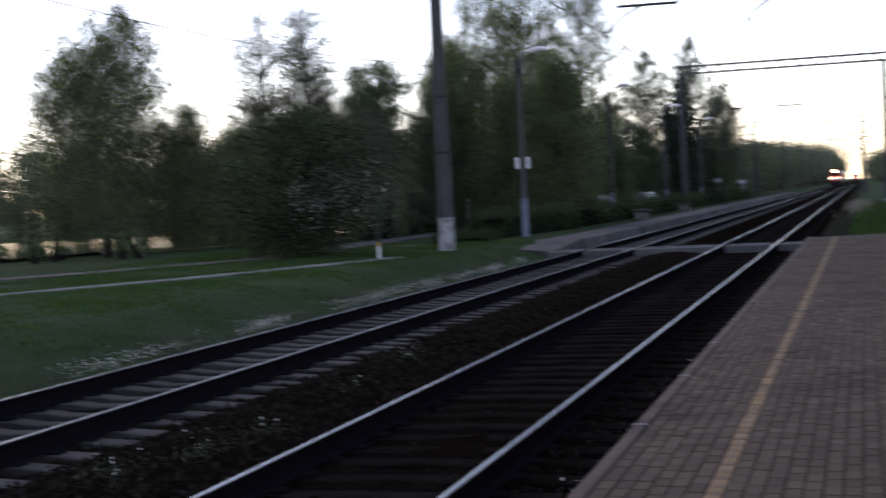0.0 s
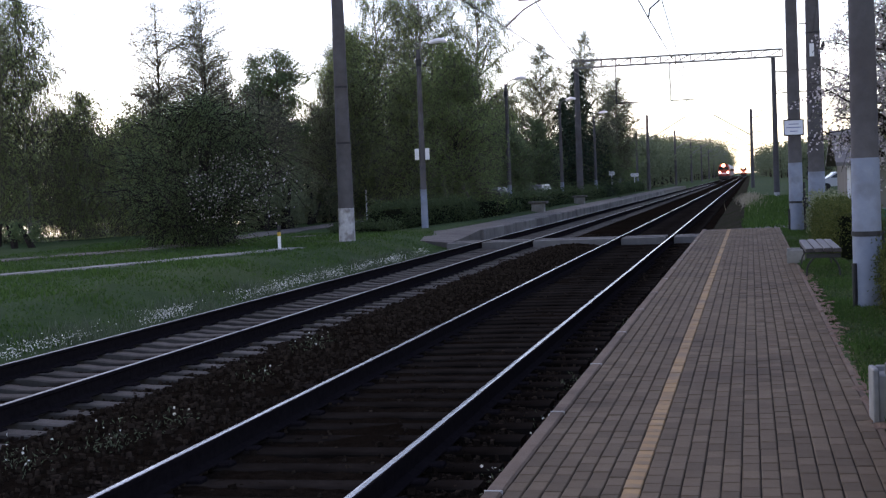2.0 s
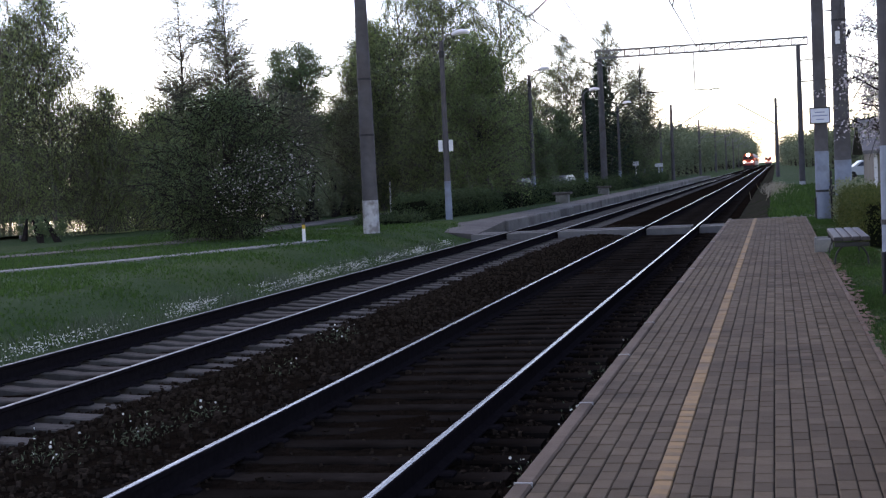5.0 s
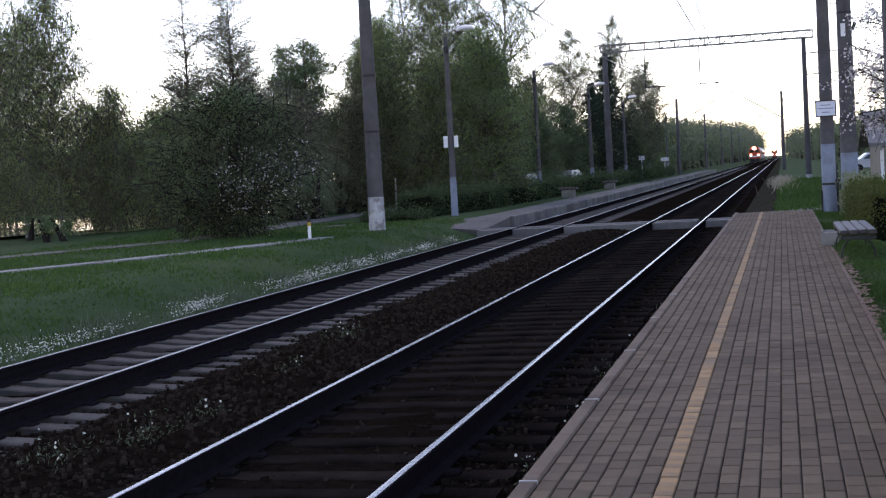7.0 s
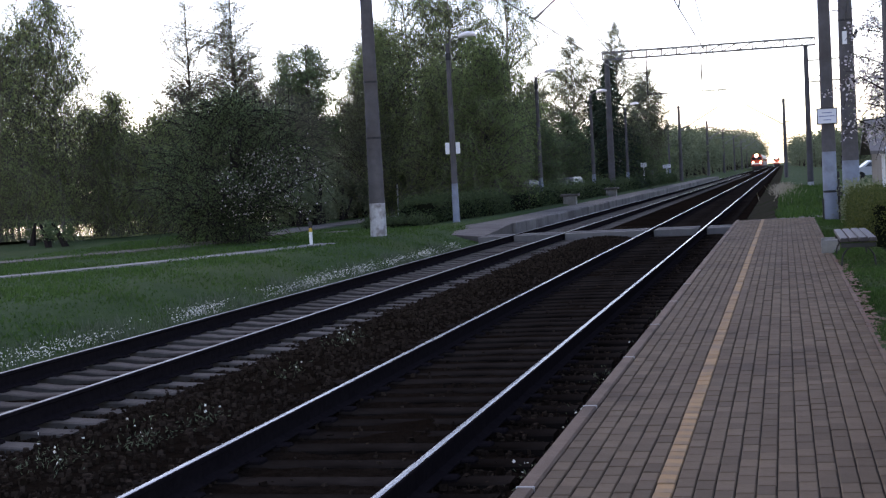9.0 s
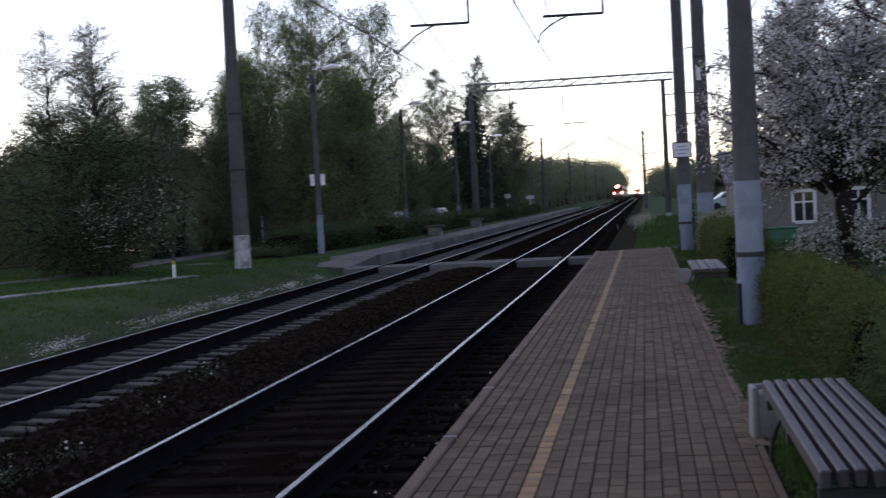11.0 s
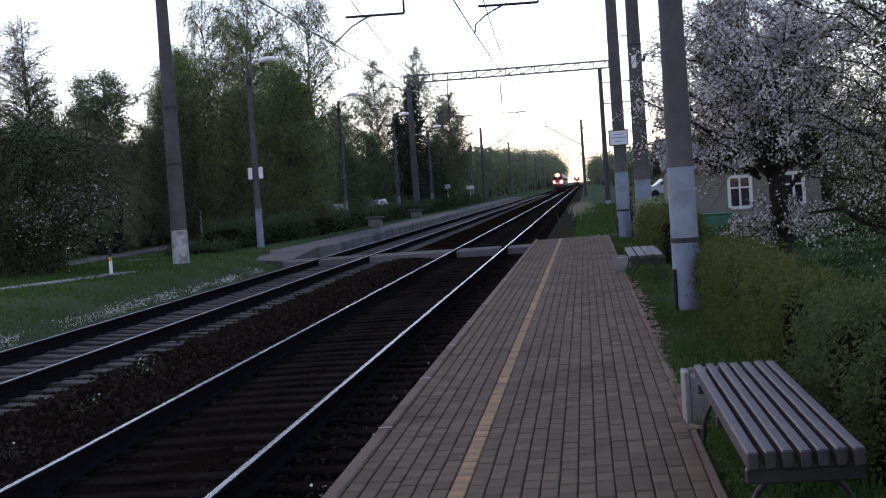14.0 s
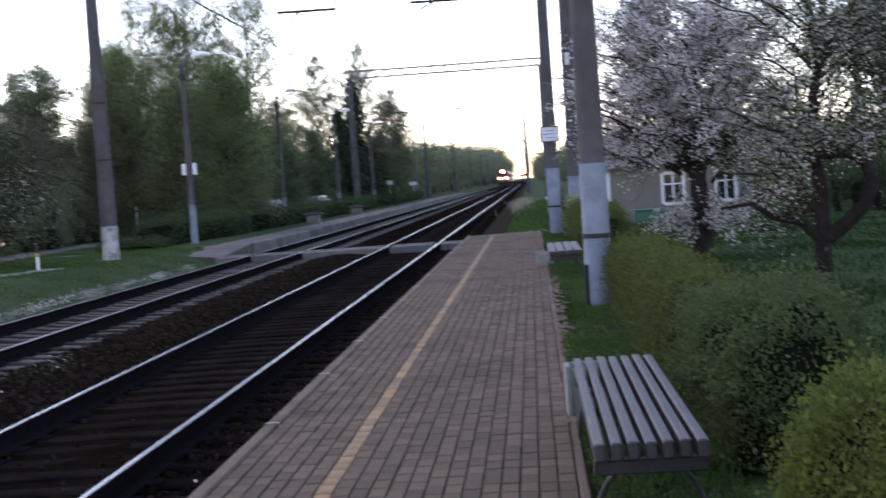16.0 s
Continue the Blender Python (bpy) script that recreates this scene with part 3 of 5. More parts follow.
def track(name, cx, concrete, label):
    tr = thing(name, label, "railway track")
    for s_ in (-1, 1):
        x = cx + s_ * 0.795
        r_ = part("rail", Geo().prism(rail_profile(x), -10, 900, 1), M["rail_side"], tr, "brown rusty steel rail")
        top = Geo().prism([(x - 0.025, RAIL_Z - 0.004), (x + 0.025, RAIL_Z - 0.004), (x + 0.023, RAIL_Z), (x + 0.012, RAIL_Z + 0.002), (x - 0.012, RAIL_Z + 0.002), (x - 0.023, RAIL_Z)], -10, 900)
        part("rail_head", top, M["rail_dull"] if concrete else M["rail_top"], r_, "polished running surface", smooth=True)
    sm = mesh_of("sleeper", sleeper(concrete), M["sleeper_c"] if concrete else M["sleeper_w"])
    fm = mesh_of("rail_fastening", fastening(), M["rail_side"])
    base = sleeper(concrete)
    rest = Geo()
    srng = random.Random(7 if concrete else 8)
    y = -8.0 if not concrete else -7.8
    z0 = RAIL_Z - 0.185 + (0.033 if concrete else 0.024)
    while y < 260:
        dz, tw = srng.uniform(-0.012, 0.006), srng.uniform(-0.6, 0.6)
        if 1.0 < y < 75:
            ob = new("sleeper", sm)
            ob.parent = tr
            ob.matrix_basis = pose(cx + srng.uniform(-0.03, 0.03), y, z0 + dz, 0, 0, tw)
            if y < 32:
                for s_ in (-1, 1):
                    fo = new("rail_fastening", fm)
                    fo.parent = tr
                    fo.matrix_basis = pose(cx + s_ * 0.795, y, RAIL_Z - 0.19)
        else:
            rest.add([(a + cx, b + y, c_ + z0 + dz) for a, b, c_ in base.v], base.f)
        y += 0.5435 + srng.uniform(-0.012, 0.012)
    ob = part("sleepers_beyond", rest, M["sleeper_c"] if concrete else M["sleeper_w"], tr)
    tagged(ob, kind="stuff")
    return tr


track("railway_track", NEAR_X, False, "railway track with bright rails on dark half-buried sleepers")
track("railway_track", FAR_X, True, "railway track with rusty rails on pale concrete sleepers")

# level crossing for walkers at the end of the platform
cr = thing("foot_crossing", "low grey foot crossing of boards laid across both tracks", "crossing")
for x0, x1 in ((-8.4, -7.53), (-7.3, -6.02), (-5.74, -3.33), (-3.1, -1.82), (-1.56, -0.62)):
    for k in range(5):
        y0 = 40.75 + k * 0.3
        part("board", Geo().box(x0, x1, y0, y0 + 0.288, -0.42, RAIL_Z - 0.004 - 0.006 * (k % 2), 0.01), M["plank"] if k not in (0, 4) else M["board"], cr)

# ---- far platform and paths on the other side ----
fp = thing("platform", "worn asphalt platform edged with old concrete blocks", "platform", kind="structure")
out = [(-8.40, 46.2), (-8.40, 200.0), (-10.9, 200.0), (-10.9, 56.0), (-11.9, 48.0), (-13.6, 43.6), (-13.9, 42.4), (-11.0, 41.6), (-8.35, 41.2), (-8.4, 44.2)]
hz = [0.0, 0.0, 0.0, 0.0, 0.02, 0.09, 0.1, 0.03, -0.2, -0.1]
g = Geo()
nn = len(out)
g.add([(x, y, z) for (x, y), z in zip(out, hz)] + [(x, y, -0.5) for x, y in out], [(0, 1, 2, 3), (0, 3, 4), (0, 4, 5, 9), (9, 5, 6, 7), (9, 7, 8)] + [(i, (i + 1) % nn, nn + (i + 1) % nn, nn + i) for i in range(nn)])
part("surface", g, M["asphalt"], fp)
y = 46.2
while y < 150:
    part("edge_block", Geo().box(-8.46, -8.28, y + 0.02, y + 1.98, -0.5, 0.01 + random.uniform(-0.03, 0.012), 0.03), M["edge_dark"], fp)
    y += 2.0


def ribbon(name, pts, width, z, material, label, cat="path"):
    """A paved strip along a bent line."""
    pts = [Vector((x, y, 0)) for x, y in pts]
    fine = []
    for i in range(len(pts) - 1):
        p0, p1, p2, p3 = pts[max(i - 1, 0)], pts[i], pts[i + 1], pts[min(i + 2, len(pts) - 1)]
        for s_ in range(8):
            t_ = s_ / 8
            fine.append(0.5 * ((2 * p1) + (p2 - p0) * t_ + (2 * p0 - 5 * p1 + 4 * p2 - p3) * t_ ** 2 + (3 * p1 - p0 - 3 * p2 + p3) * t_ ** 3))
    fine.append(pts[-1])
    g = Geo()
    for i, p in enumerate(fine):
        d = (fine[min(i + 1, len(fine) - 1)] - fine[max(i - 1, 0)]).normalized()
        n_ = Vector((-d.y, d.x, 0)) * width / 2 * (1 + 0.08 * math.sin(i * 1.7))
        for q, dz in ((p + n_, -0.2), (p + n_, 0), (p - n_, 0), (p - n_, -0.2)):
            g.v.append((q.x, q.y, gz(q.x, q.y) + z + dz))
    for i in range(len(fine) - 1):
        for k in range(3):
            g.f.append((i * 4 + k, i * 4 + k + 1, i * 4 + 5 + k, i * 4 + 4 + k))
    return tagged(part(name, g, material), label, cat, kind="structure")


ribbon("footpath", [(-30, 11), (-22, 18.6), (-14.7, 25.6), (-13.0, 27.9), (-11.8, 31.2), (-10.95, 34.2)], 0.55, 0.03, M["concrete"], "narrow pale trodden footpath across the lawn")
ribbon("footpath", [(-40, 16), (-27, 25), (-18.6, 32.0), (-15.6, 35.4), (-15.6, 41), (-16.4, 50), (-17.0, 63), (-15.5, 80)], 1.3, 0.03, M["asphalt"], "pale asphalt footpath past the pond")

# pond behind the trees
g = Geo()
ring = [(-36 + 13 * math.cos(w) * (1 + 0.12 * math.sin(3 * w)), 56 + 17 * math.sin(w) * (1 + 0.1 * math.cos(5 * w)), 0.16) for w in np.arange(0, 6.28, 0.17)]
g.add([(-36, 56, 0.16)] + ring, [(0, 1 + k, 1 + (k + 1) % len(ring)) for k in range(len(ring))])
tagged(part("pond", g, M["water"]), "still pond reflecting the pale evening sky", "water", kind="structure")

# ---- poles ----
def pole(name, label, at, top, r0, r1, paint, paint_mat, category="pole", group="", band=()):
    ob = thing(name, label, category, at, group=group)
    h = top - at[2]
    rr = lambda z: r0 + (r1 - r0) * z / h
    part("shaft", Geo().tube([(0, 0, paint), (0, 0, h * 0.5), (0, 0, h)], [rr(paint), rr(h * 0.5), r1], 20), M["pole"], ob, smooth=True)
    part("painted_foot", Geo().tube([(0, 0, -0.3), (0, 0, paint)], [r0 + 0.003, rr(paint) + 0.003], 20), paint_mat, ob, smooth=True)
    for z in band:
        part("strap", Geo().tube([(0, 0, z - at[2] - 0.03), (0, 0, z - at[2] + 0.03)], rr(z - at[2]) + 0.012, 20), M["iron"], ob)
    return ob


pA = pole("catenary_pole", "tall grey concrete pole with peeling white foot", (-10.71, 38.0, 0.1), 9.4, 0.235, 0.15, 0.93, M["peel"], group="catenary poles", band=(4.5, 2.9))
pB = pole("catenary_pole", "tall grey concrete pole with pale blue foot", (1.87, 38.2, -0.03), 9.4, 0.19, 0.135, 1.84, M["bluepaint"], group="catenary poles", band=(0.75,))
pC = pole("utility_pole", "thick concrete utility pole with pale blue foot", (2.72, 45.0, -0.4), 9.6, 0.27, 0.19, 1.94, M["bluepaint"], band=(5.9, 2.6))
pD = pole("utility_pole", "stout concrete pole with pale blue foot on the grass", (2.025, 17.05, -0.03), 8.6, 0.172, 0.118, 1.75, M["bluepaint"], band=(0.82,))
part("cable_pipe", Geo().tube([(0.19, 0.02, -0.2), (0.19, 0.02, 0.72), (0.2, 0.1, 0.86)], 0.02, 8), M["iron"], pD)
part("cable_pipe", Geo().tube([(-0.16, -0.1, -0.2), (-0.16, -0.1, 0.5)], 0.03, 8), M["iron"], pD)
part("cable_box", Geo().box(0.16, 0.3, -0.1, 0.1, 0.65, 0.9, 0.01), M["iron"], pB)
part("cable_pipe", Geo().tube([(0.22, 0, -0.2), (0.22, 0, 1.3)], 0.03, 8), M["iron"], pB)
part("cable_pipe", Geo().tube([(-0.2, -0.1, -0.2), (-0.2, -0.1, 0.6)], 0.025, 8), M["iron"], pB)
part("small_plate", Geo().box(-0.12, 0.02, -0.245, -0.235, 5.55, 5.95, 0.003), M["white"], pC)
part("hook", Geo().tube([(-0.2, -0.1, 6.6), (-0.4, -0.1, 6.62), (-0.42, -0.1, 6.55)], 0.02, 6), M["iron"], pC)
part("insulator", Geo().tube([(0.25, 0, 5.75), (0.32, 0, 5.95), (0.3, 0, 6.0)], [0.05, 0.06, 0.03], 8), M["iron"], pC)

# notice on the pole at the platform end
sg = thing("notice_board", "white notice plate with dark frame and lettering", "sign", (1.85, 38.0, 2.75))
part("plate", Geo().box(-0.245, 0.245, -0.02, 0.0, -0.2, 0.2, 0.004), M["signface"], sg)
for a in ((-0.27, 0.27, 0.19, 0.22), (-0.27, 0.27, -0.22, -0.19), (-0.27, -0.24, -0.19, 0.19), (0.24, 0.27, -0.19, 0.19)):
    part("frame_bar", Geo().box(a[0], a[1], -0.028, 0.0, a[2], a[3]), M["iron"], sg)
for z, w in ((0.09, 0.13), (0.0, 0.2), (-0.1, 0.1)):
    part("text_bar", Geo().box(-w, w, -0.0235, -0.0205, z - 0.011, z + 0.011), M["ink"], sg)


def lamp_post(at, group="platform lamps", foot=1.45):
    ob = thing("street_lamp", "slim concrete lamp post with curved arm and pale blue foot", "street lamp", at, group=group)
    part("post", Geo().tube([(0, 0, foot), (0, 0, 6.4)], [0.11, 0.075], 12), M["pole"], ob, smooth=True)
    part("painted_foot", Geo().tube([(0, 0, -0.3), (0, 0, foot)], [0.13, 0.113], 12), M["bluepaint"], ob, smooth=True)
    part("arm", Geo().tube([(0, 0, 5.9), (0.03, 0, 6.3), (0.12, 0, 6.5), (0.3, 0, 6.6), (0.5, 0, 6.64)], 0.028, 8), M["steel"], ob)
    part("clamp", Geo().tube([(0, 0, 5.8), (0, 0, 6.05)], 0.1, 10), M["iron"], ob)
    part("lamp_head", Geo().tube([(0.4, 0, 6.6), (0.5, 0, 6.63), (0.75, 0, 6.68), (0.98, 0, 6.66), (1.05, 0, 6.63)], [0.04, 0.075, 0.09, 0.07, 0.03], 10), M["white"], ob, "pale lamp head", smooth=True)
    return ob


l1 = lamp_post((-10.66, 47.5, 0.0))
for x in (-0.16, 0.22):
    part("notice_plate", Geo().box(x - 0.075, x + 0.075, -0.15, -0.13, 2.5, 2.9, 0.004), M["white"], l1)
for x, y in ((-10.95, 67.0), (-10.95, 86.5), (-10.95, 106.0), (-10.95, 126.0), (-10.95, 146.0)):
    lamp_post((x, y, 0.0))


# ---- gantries and overhead wires ----
def gantry(y, xl, xr, z0=9.16, z1=9.64):
    """A lattice beam across both tracks."""
    ob = thing("gantry_beam", "steel lattice gantry beam spanning both tracks", "gantry", (0, y, 0), group="gantries")
    for dy in (-0.2, 0.2):
        for z in (z0, z1):
            part("chord", Geo().box(xl, xr, dy - 0.045, dy + 0.045, z - 0.045, z + 0.045), M["steel"], ob)
        n_ = 14
        for i in range(n_ + 1):
            x = xl + (xr - xl) * i / n_
            part("upright_bar", Geo().tube([(x, dy, z0), (x, dy, z1)], 0.034, 5), M["steel"], ob)
            if i < n_:
                part("diagonal_bar", Geo().tube([(x, dy, z0), (x + (xr - xl) / n_, dy, z1)], 0.02, 5), M["steel"], ob)
    return ob


def hanger(x, y, way, contact_x, zt=9.16):
    """A rod hung from the beam, with a cross rod and a curved arm that holds the contact wire."""
    ob = thing("wire_hanger", "dark hanger with insulator and curved steady arm", "wire hanger", (x, y, 0), group="wire hangers")
    part("rod", Geo().tube([(0, 0, zt), (0, 0, 6.62)], 0.035, 8), M["iron"], ob)
    for i in range(8):
        part("insulator_disc", Geo().tube([(0, 0, 7.5 + i * 0.13), (0, 0, 7.56 + i * 0.13)], [0.085, 0.05], 10), M["iron"], ob)
    part("cross_rod", Geo().tube([(0, 0, 6.62), (way * 1.65, 0, 6.64)], 0.038, 8), M["iron"], ob)
    e = contact_x - x
    part("steady_arm", Geo().tube([(way * 0.95, 0, 6.62), (way * 1.2, 0, 6.52), (way * 1.5, 0, 6.36), (way * 1.75, 0, 6.15), (e, 0, 5.92)], 0.026, 8), M["steel"], ob)
    return ob


gantry(38.1, -11.0, 2.2)
gantry(94.0, -11.0, 2.97)
hanger(-3.83, 38.0, -1, -5.84)
hanger(-0.11, 38.0, -1, -1.9)
hanger(-8.05, 94.0, 1, -6.62)
hanger(-4.42, 94.0, 1, -2.31)
pole("catenary_pole", "tall grey concrete catenary pole under the gantry", (-10.72, 94.0, 0.0), 9.16, 0.24, 0.17, 0.6, M["pole"], group="catenary poles")
gR = pole("catenary_pole", "tall grey concrete catenary pole with side brackets", (2.36, 94.0, -0.15), 9.16, 0.2, 0.14, 0.35, M["peel"], group="catenary poles")
for z in (8.3, 6.9):
    part("bracket", Geo().tube([(0.1, 0, z), (2.1, 0, z + 0.05)], 0.04, 6), M["iron"], gR)
part("bracket_strut", Geo().tube([(0.1, 0, 7.0), (1.4, 0, 7.5)], 0.03, 6), M["iron"], gR)


def cantilever(x, y, way, top=8.3):
    """A single pole with a slanting bracket over the track, and cross arms for side wires."""
    ob = pole("catenary_pole", "concrete catenary pole with slanting bracket over the track", (x, y, -0.1), top, 0.2, 0.14, 0.6, M["pole"], group="catenary poles")
    reach = abs((NEAR_X if way < 0 else FAR_X) - x) + 0.6
    part("bracket", Geo().tube([(0, 0, 5.6), (way * reach, 0, 8.0)], 0.065, 6), M["steel"], ob)
    part("tie", Geo().tube([(0, 0, 8.2), (way * reach * 0.9, 0, 7.9)], 0.022, 6), M["steel"], ob)
    part("steady_rod", Geo().tube([(0, 0, 5.7), (way * reach, 0, 5.9)], 0.03, 6), M["steel"], ob)
    part("drop_rod", Geo().tube([(way * reach, 0, 8.0), (way * reach * 1.02, 0, 7.4), (way * (reach - 0.7), 0, 6.0)], 0.025, 6), M["steel"], ob)
    if way < 0:
        for z in (8.1, 7.5, 6.7, 5.9):
            part("cross_arm", Geo().tube([(0, 0, z), (1.9, 0, z + 0.12)], 0.035, 6), M["iron"], ob)
        part("cross_arm_strut", Geo().tube([(0.1, 0, 7.4), (1.6, 0, 8.1)], 0.025, 6), M["iron"], ob)
    return ob


for i in range(6):
    cantilever(0.9, 150.0 + 56 * i, -1)
    cantilever(-10.2, 152.0 + 56 * i, 1)


def wires(name, lines, r_, label):
    ob = thing(name, label, "overhead wire")
    for pts in lines:
        part("wire", Geo().tube(pts, r_, 5), M["wire"], ob)
    return ob


for cx in (-5.84, -1.9):
    end = -6.62 if cx < -4 else -2.31
    mid_x = FAR_X if cx < -4 else NEAR_X
    sup = [(cx + 0.6, -18), (cx, 38), (end, 94)] + [(mid_x + (0.3 if k % 2 else -0.3), 150 + 56 * k) for k in range(6)]
    con, mes, drops = [(x, y, 5.9) for x, y in sup], [], []
    for (x0, y0), (x1, y1) in zip(sup, sup[1:]):
        for k in range(14):
            t_ = k / 14
            z = 8.05 - 1.7 * 4 * t_ * (1 - t_)
            p = (x0 + (x1 - x0) * t_, y0 + (y1 - y0) * t_, z)
            mes.append(p)
            if k and k % 3 == 0:
                drops.append([p, (p[0], p[1], 5.9)])
    wires("contact_wire", [con, mes], 0.018, "dark overhead contact line and messenger over the track")
    wires("dropper_wire", drops, 0.006, "thin droppers between the overhead wires")


def sagging(p, q, sag, n_=14):
    p, q = Vector(p), Vector(q)
    return [p.lerp(q, i / n_) - Vector((0, 0, sag * 4 * (i / n_) * (1 - i / n_))) for i in range(n_ + 1)]


wires("side_cable", [sagging((-10.75, 38, 5.4), (-22, 10, 10.0), 1.2), sagging((2.7, 45, 6.2), (14, 36, 9.0), 0.4), sagging((2.7, 45, 5.9), (2.1, 17, 8.2), 0.5)], 0.009, "thin black cables strung between poles")
wires("side_cable", [sagging((x, 94, z), (x - 0.3, 150, z - 0.4), 0.9) for x, z in ((4.3, 8.35), (3.4, 6.95))] + [sagging((x, 94, z), (x + 0.6, 10, z + 0.4), 1.0) for x, z in ((4.3, 8.35), (3.4, 6.95))], 0.01, "side feeder cables beside the line")


# ---- benches ----
def bench(at, turn, length=2.85, group="platform benches", broad=False):
    """Slatted seat without a back, on iron hoops."""
    ob = thing("bench", "weathered backless bench of four broad grey planks" if broad else "weathered backless bench of seven purple-grey slats on iron hoop legs", "bench", at, turn, group)
    n_ = 4 if broad else 7
    for i in range(n_):
        x = (i - (n_ - 1) / 2) * (0.134 if broad else 0.0745)
        sl = new("slat", PLANK if broad else SLAT)
        sl.parent = ob
        sl.matrix_basis = pose(x, 0, 0.405 + 0.002 * (i % 3), 0, random.uniform(-0.6, 0.6), random.uniform(-0.06, 0.06))
    for y in (-length / 2 + 0.08, 0.0, length / 2 - 0.25):
        part("bearer", Geo().box(-0.25, 0.25, y - 0.035, y + 0.035, 0.29, 0.355, 0.006), M["iron"], ob)
    for y in (-length / 2 + 0.2, length / 2 - 0.35):
        pts = [(0.24 * math.cos(w), y, 0.06 + 0.265 * math.sin(w)) for w in np.linspace(0, math.pi, 15)]
        part("hoop_leg", Geo().tube([(0.25, y, -0.1)] + pts + [(-0.25, y, -0.1)], 0.014, 8), M["iron"], ob, smooth=True)
    return ob


SLAT = mesh_of("slat", Geo().box(-0.0255, 0.0255, -1.425, 1.425, -0.048, 0.032, 0.008), M["slat"])
PLANK = mesh_of("slat", Geo().box(-0.058, 0.058, -1.425, 1.425, -0.03, 0.032, 0.008), M["slat"])
bench((1.70, 7.2, -0.01), 0)
bench((1.72, 22.6, -0.01), 0, broad=True)


def block(at, turn):
    ob = thing("concrete_block", "weathered grey concrete footing block beside the bench", "concrete block", at, turn, "bench blocks")
    part("block_body", Geo().box(-0.14, 0.14, -0.1, 0.1, -0.2, 0.2, 0.012), M["concrete"], ob)
    part("raised_rim", Geo().box(-0.15, -0.11, -0.11, 0.11, -0.2, 0.235, 0.008), M["concrete"], ob)
    part("raised_rim", Geo().box(-0.109, 0.15, 0.07, 0.11, -0.2, 0.235, 0.008), M["concrete"], ob)


block((1.55, 9.05, 0.1), 3)
block((1.42, 24.6, 0.02), -4)


# ---- hedges ----
def hedge(label, x0, x1, y0, y1, top, count, size, leaf, seed, base=0.0, wob=0.08, name="hedge", bend=None, soft=7.0, clump=0.1):
    """A clipped hedge: a solid body coloured near black for the shade inside, under a skin of leaves in clumps, its
    corners rounded off (less with a higher soft).
    """
    rng = np.random.default_rng(seed)
    ob = thing(name, label, "hedge", ((x0 + x1) / 2, (y0 + y1) / 2, base))
    hx, hy, h = (x1 - x0) / 2, (y1 - y0) / 2, top - base

    def swell(p):
        f = 1 + wob * 1.1 * waves(p[:, 0] * 1.4 + seed, p[:, 1] * 1.4, p[:, 2] * 1.4, seed)
        f2 = waves(p[:, 0] * 4.3, p[:, 1] * 4.3, p[:, 2] * 4.3, seed + 3)
        u, v, w = np.abs(p[:, 0]) / hx, np.abs(p[:, 1]) / hy, np.clip(p[:, 2] / h, 0, 2)
        rd = np.minimum(1.0, (u ** soft + v ** soft + w ** soft + 1e-6) ** (-1 / soft) * 1.03)
        out = p.copy()
        out[:, 0] *= f * rd * (1 + clump * f2)
        out[:, 1] *= rd
        out[:, 2] *= (0.5 + 0.5 * f) * rd * (1 + clump * 0.6 * f2)
        if bend:
            out[:, 0] += np.array([bend(b) for b in p[:, 1] + (y0 + y1) / 2])
        return out

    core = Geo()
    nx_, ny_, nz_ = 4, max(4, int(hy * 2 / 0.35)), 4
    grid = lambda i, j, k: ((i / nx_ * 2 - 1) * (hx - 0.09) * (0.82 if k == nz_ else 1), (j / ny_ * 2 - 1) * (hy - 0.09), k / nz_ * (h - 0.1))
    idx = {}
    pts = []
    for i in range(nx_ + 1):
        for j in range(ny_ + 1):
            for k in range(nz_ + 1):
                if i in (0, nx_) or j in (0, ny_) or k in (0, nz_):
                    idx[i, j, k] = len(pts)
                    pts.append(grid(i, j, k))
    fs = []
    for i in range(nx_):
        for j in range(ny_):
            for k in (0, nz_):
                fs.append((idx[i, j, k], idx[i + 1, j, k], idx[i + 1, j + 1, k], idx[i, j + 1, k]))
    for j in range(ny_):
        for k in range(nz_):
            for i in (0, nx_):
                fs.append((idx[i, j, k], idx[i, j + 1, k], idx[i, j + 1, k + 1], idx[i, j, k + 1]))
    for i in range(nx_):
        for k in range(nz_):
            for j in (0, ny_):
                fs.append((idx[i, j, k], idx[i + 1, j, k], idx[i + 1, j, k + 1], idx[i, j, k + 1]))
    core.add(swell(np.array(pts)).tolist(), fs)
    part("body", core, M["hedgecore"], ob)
    areas = np.array([2 * hx * 2 * hy, 2 * hy * h, 2 * hy * h, 2 * hx * h, 2 * hx * h])
    side = rng.choice(5, count, p=areas / areas.sum())
    u, v_, dep = rng.uniform(-1, 1, count), rng.uniform(-1, 1, count), np.abs(rng.normal(0, 0.06, count)) - 0.05
    p = np.zeros((count, 3))
    m_ = side == 0
    p[m_] = np.stack([u[m_] * hx, v_[m_] * hy, h - dep[m_]], 1)
    for k, sx in ((1, -1), (2, 1)):
        m_ = side == k
        p[m_] = np.stack([sx * (hx - dep[m_]), u[m_] * hy, (v_[m_] * 0.5 + 0.5) * h], 1)
    for k, sy in ((3, -1), (4, 1)):
        m_ = side == k
        p[m_] = np.stack([u[m_] * hx, sy * (hy - dep[m_]), (v_[m_] * 0.5 + 0.5) * h], 1)
    gap = waves(p[:, 0] * 5.1, p[:, 1] * 5.1, p[:, 2] * 6.3, seed + 8) + 0.5 * waves(p[:, 0] * 1.7, p[:, 1] * 1.7, p[:, 2] * 2.0, seed + 5)
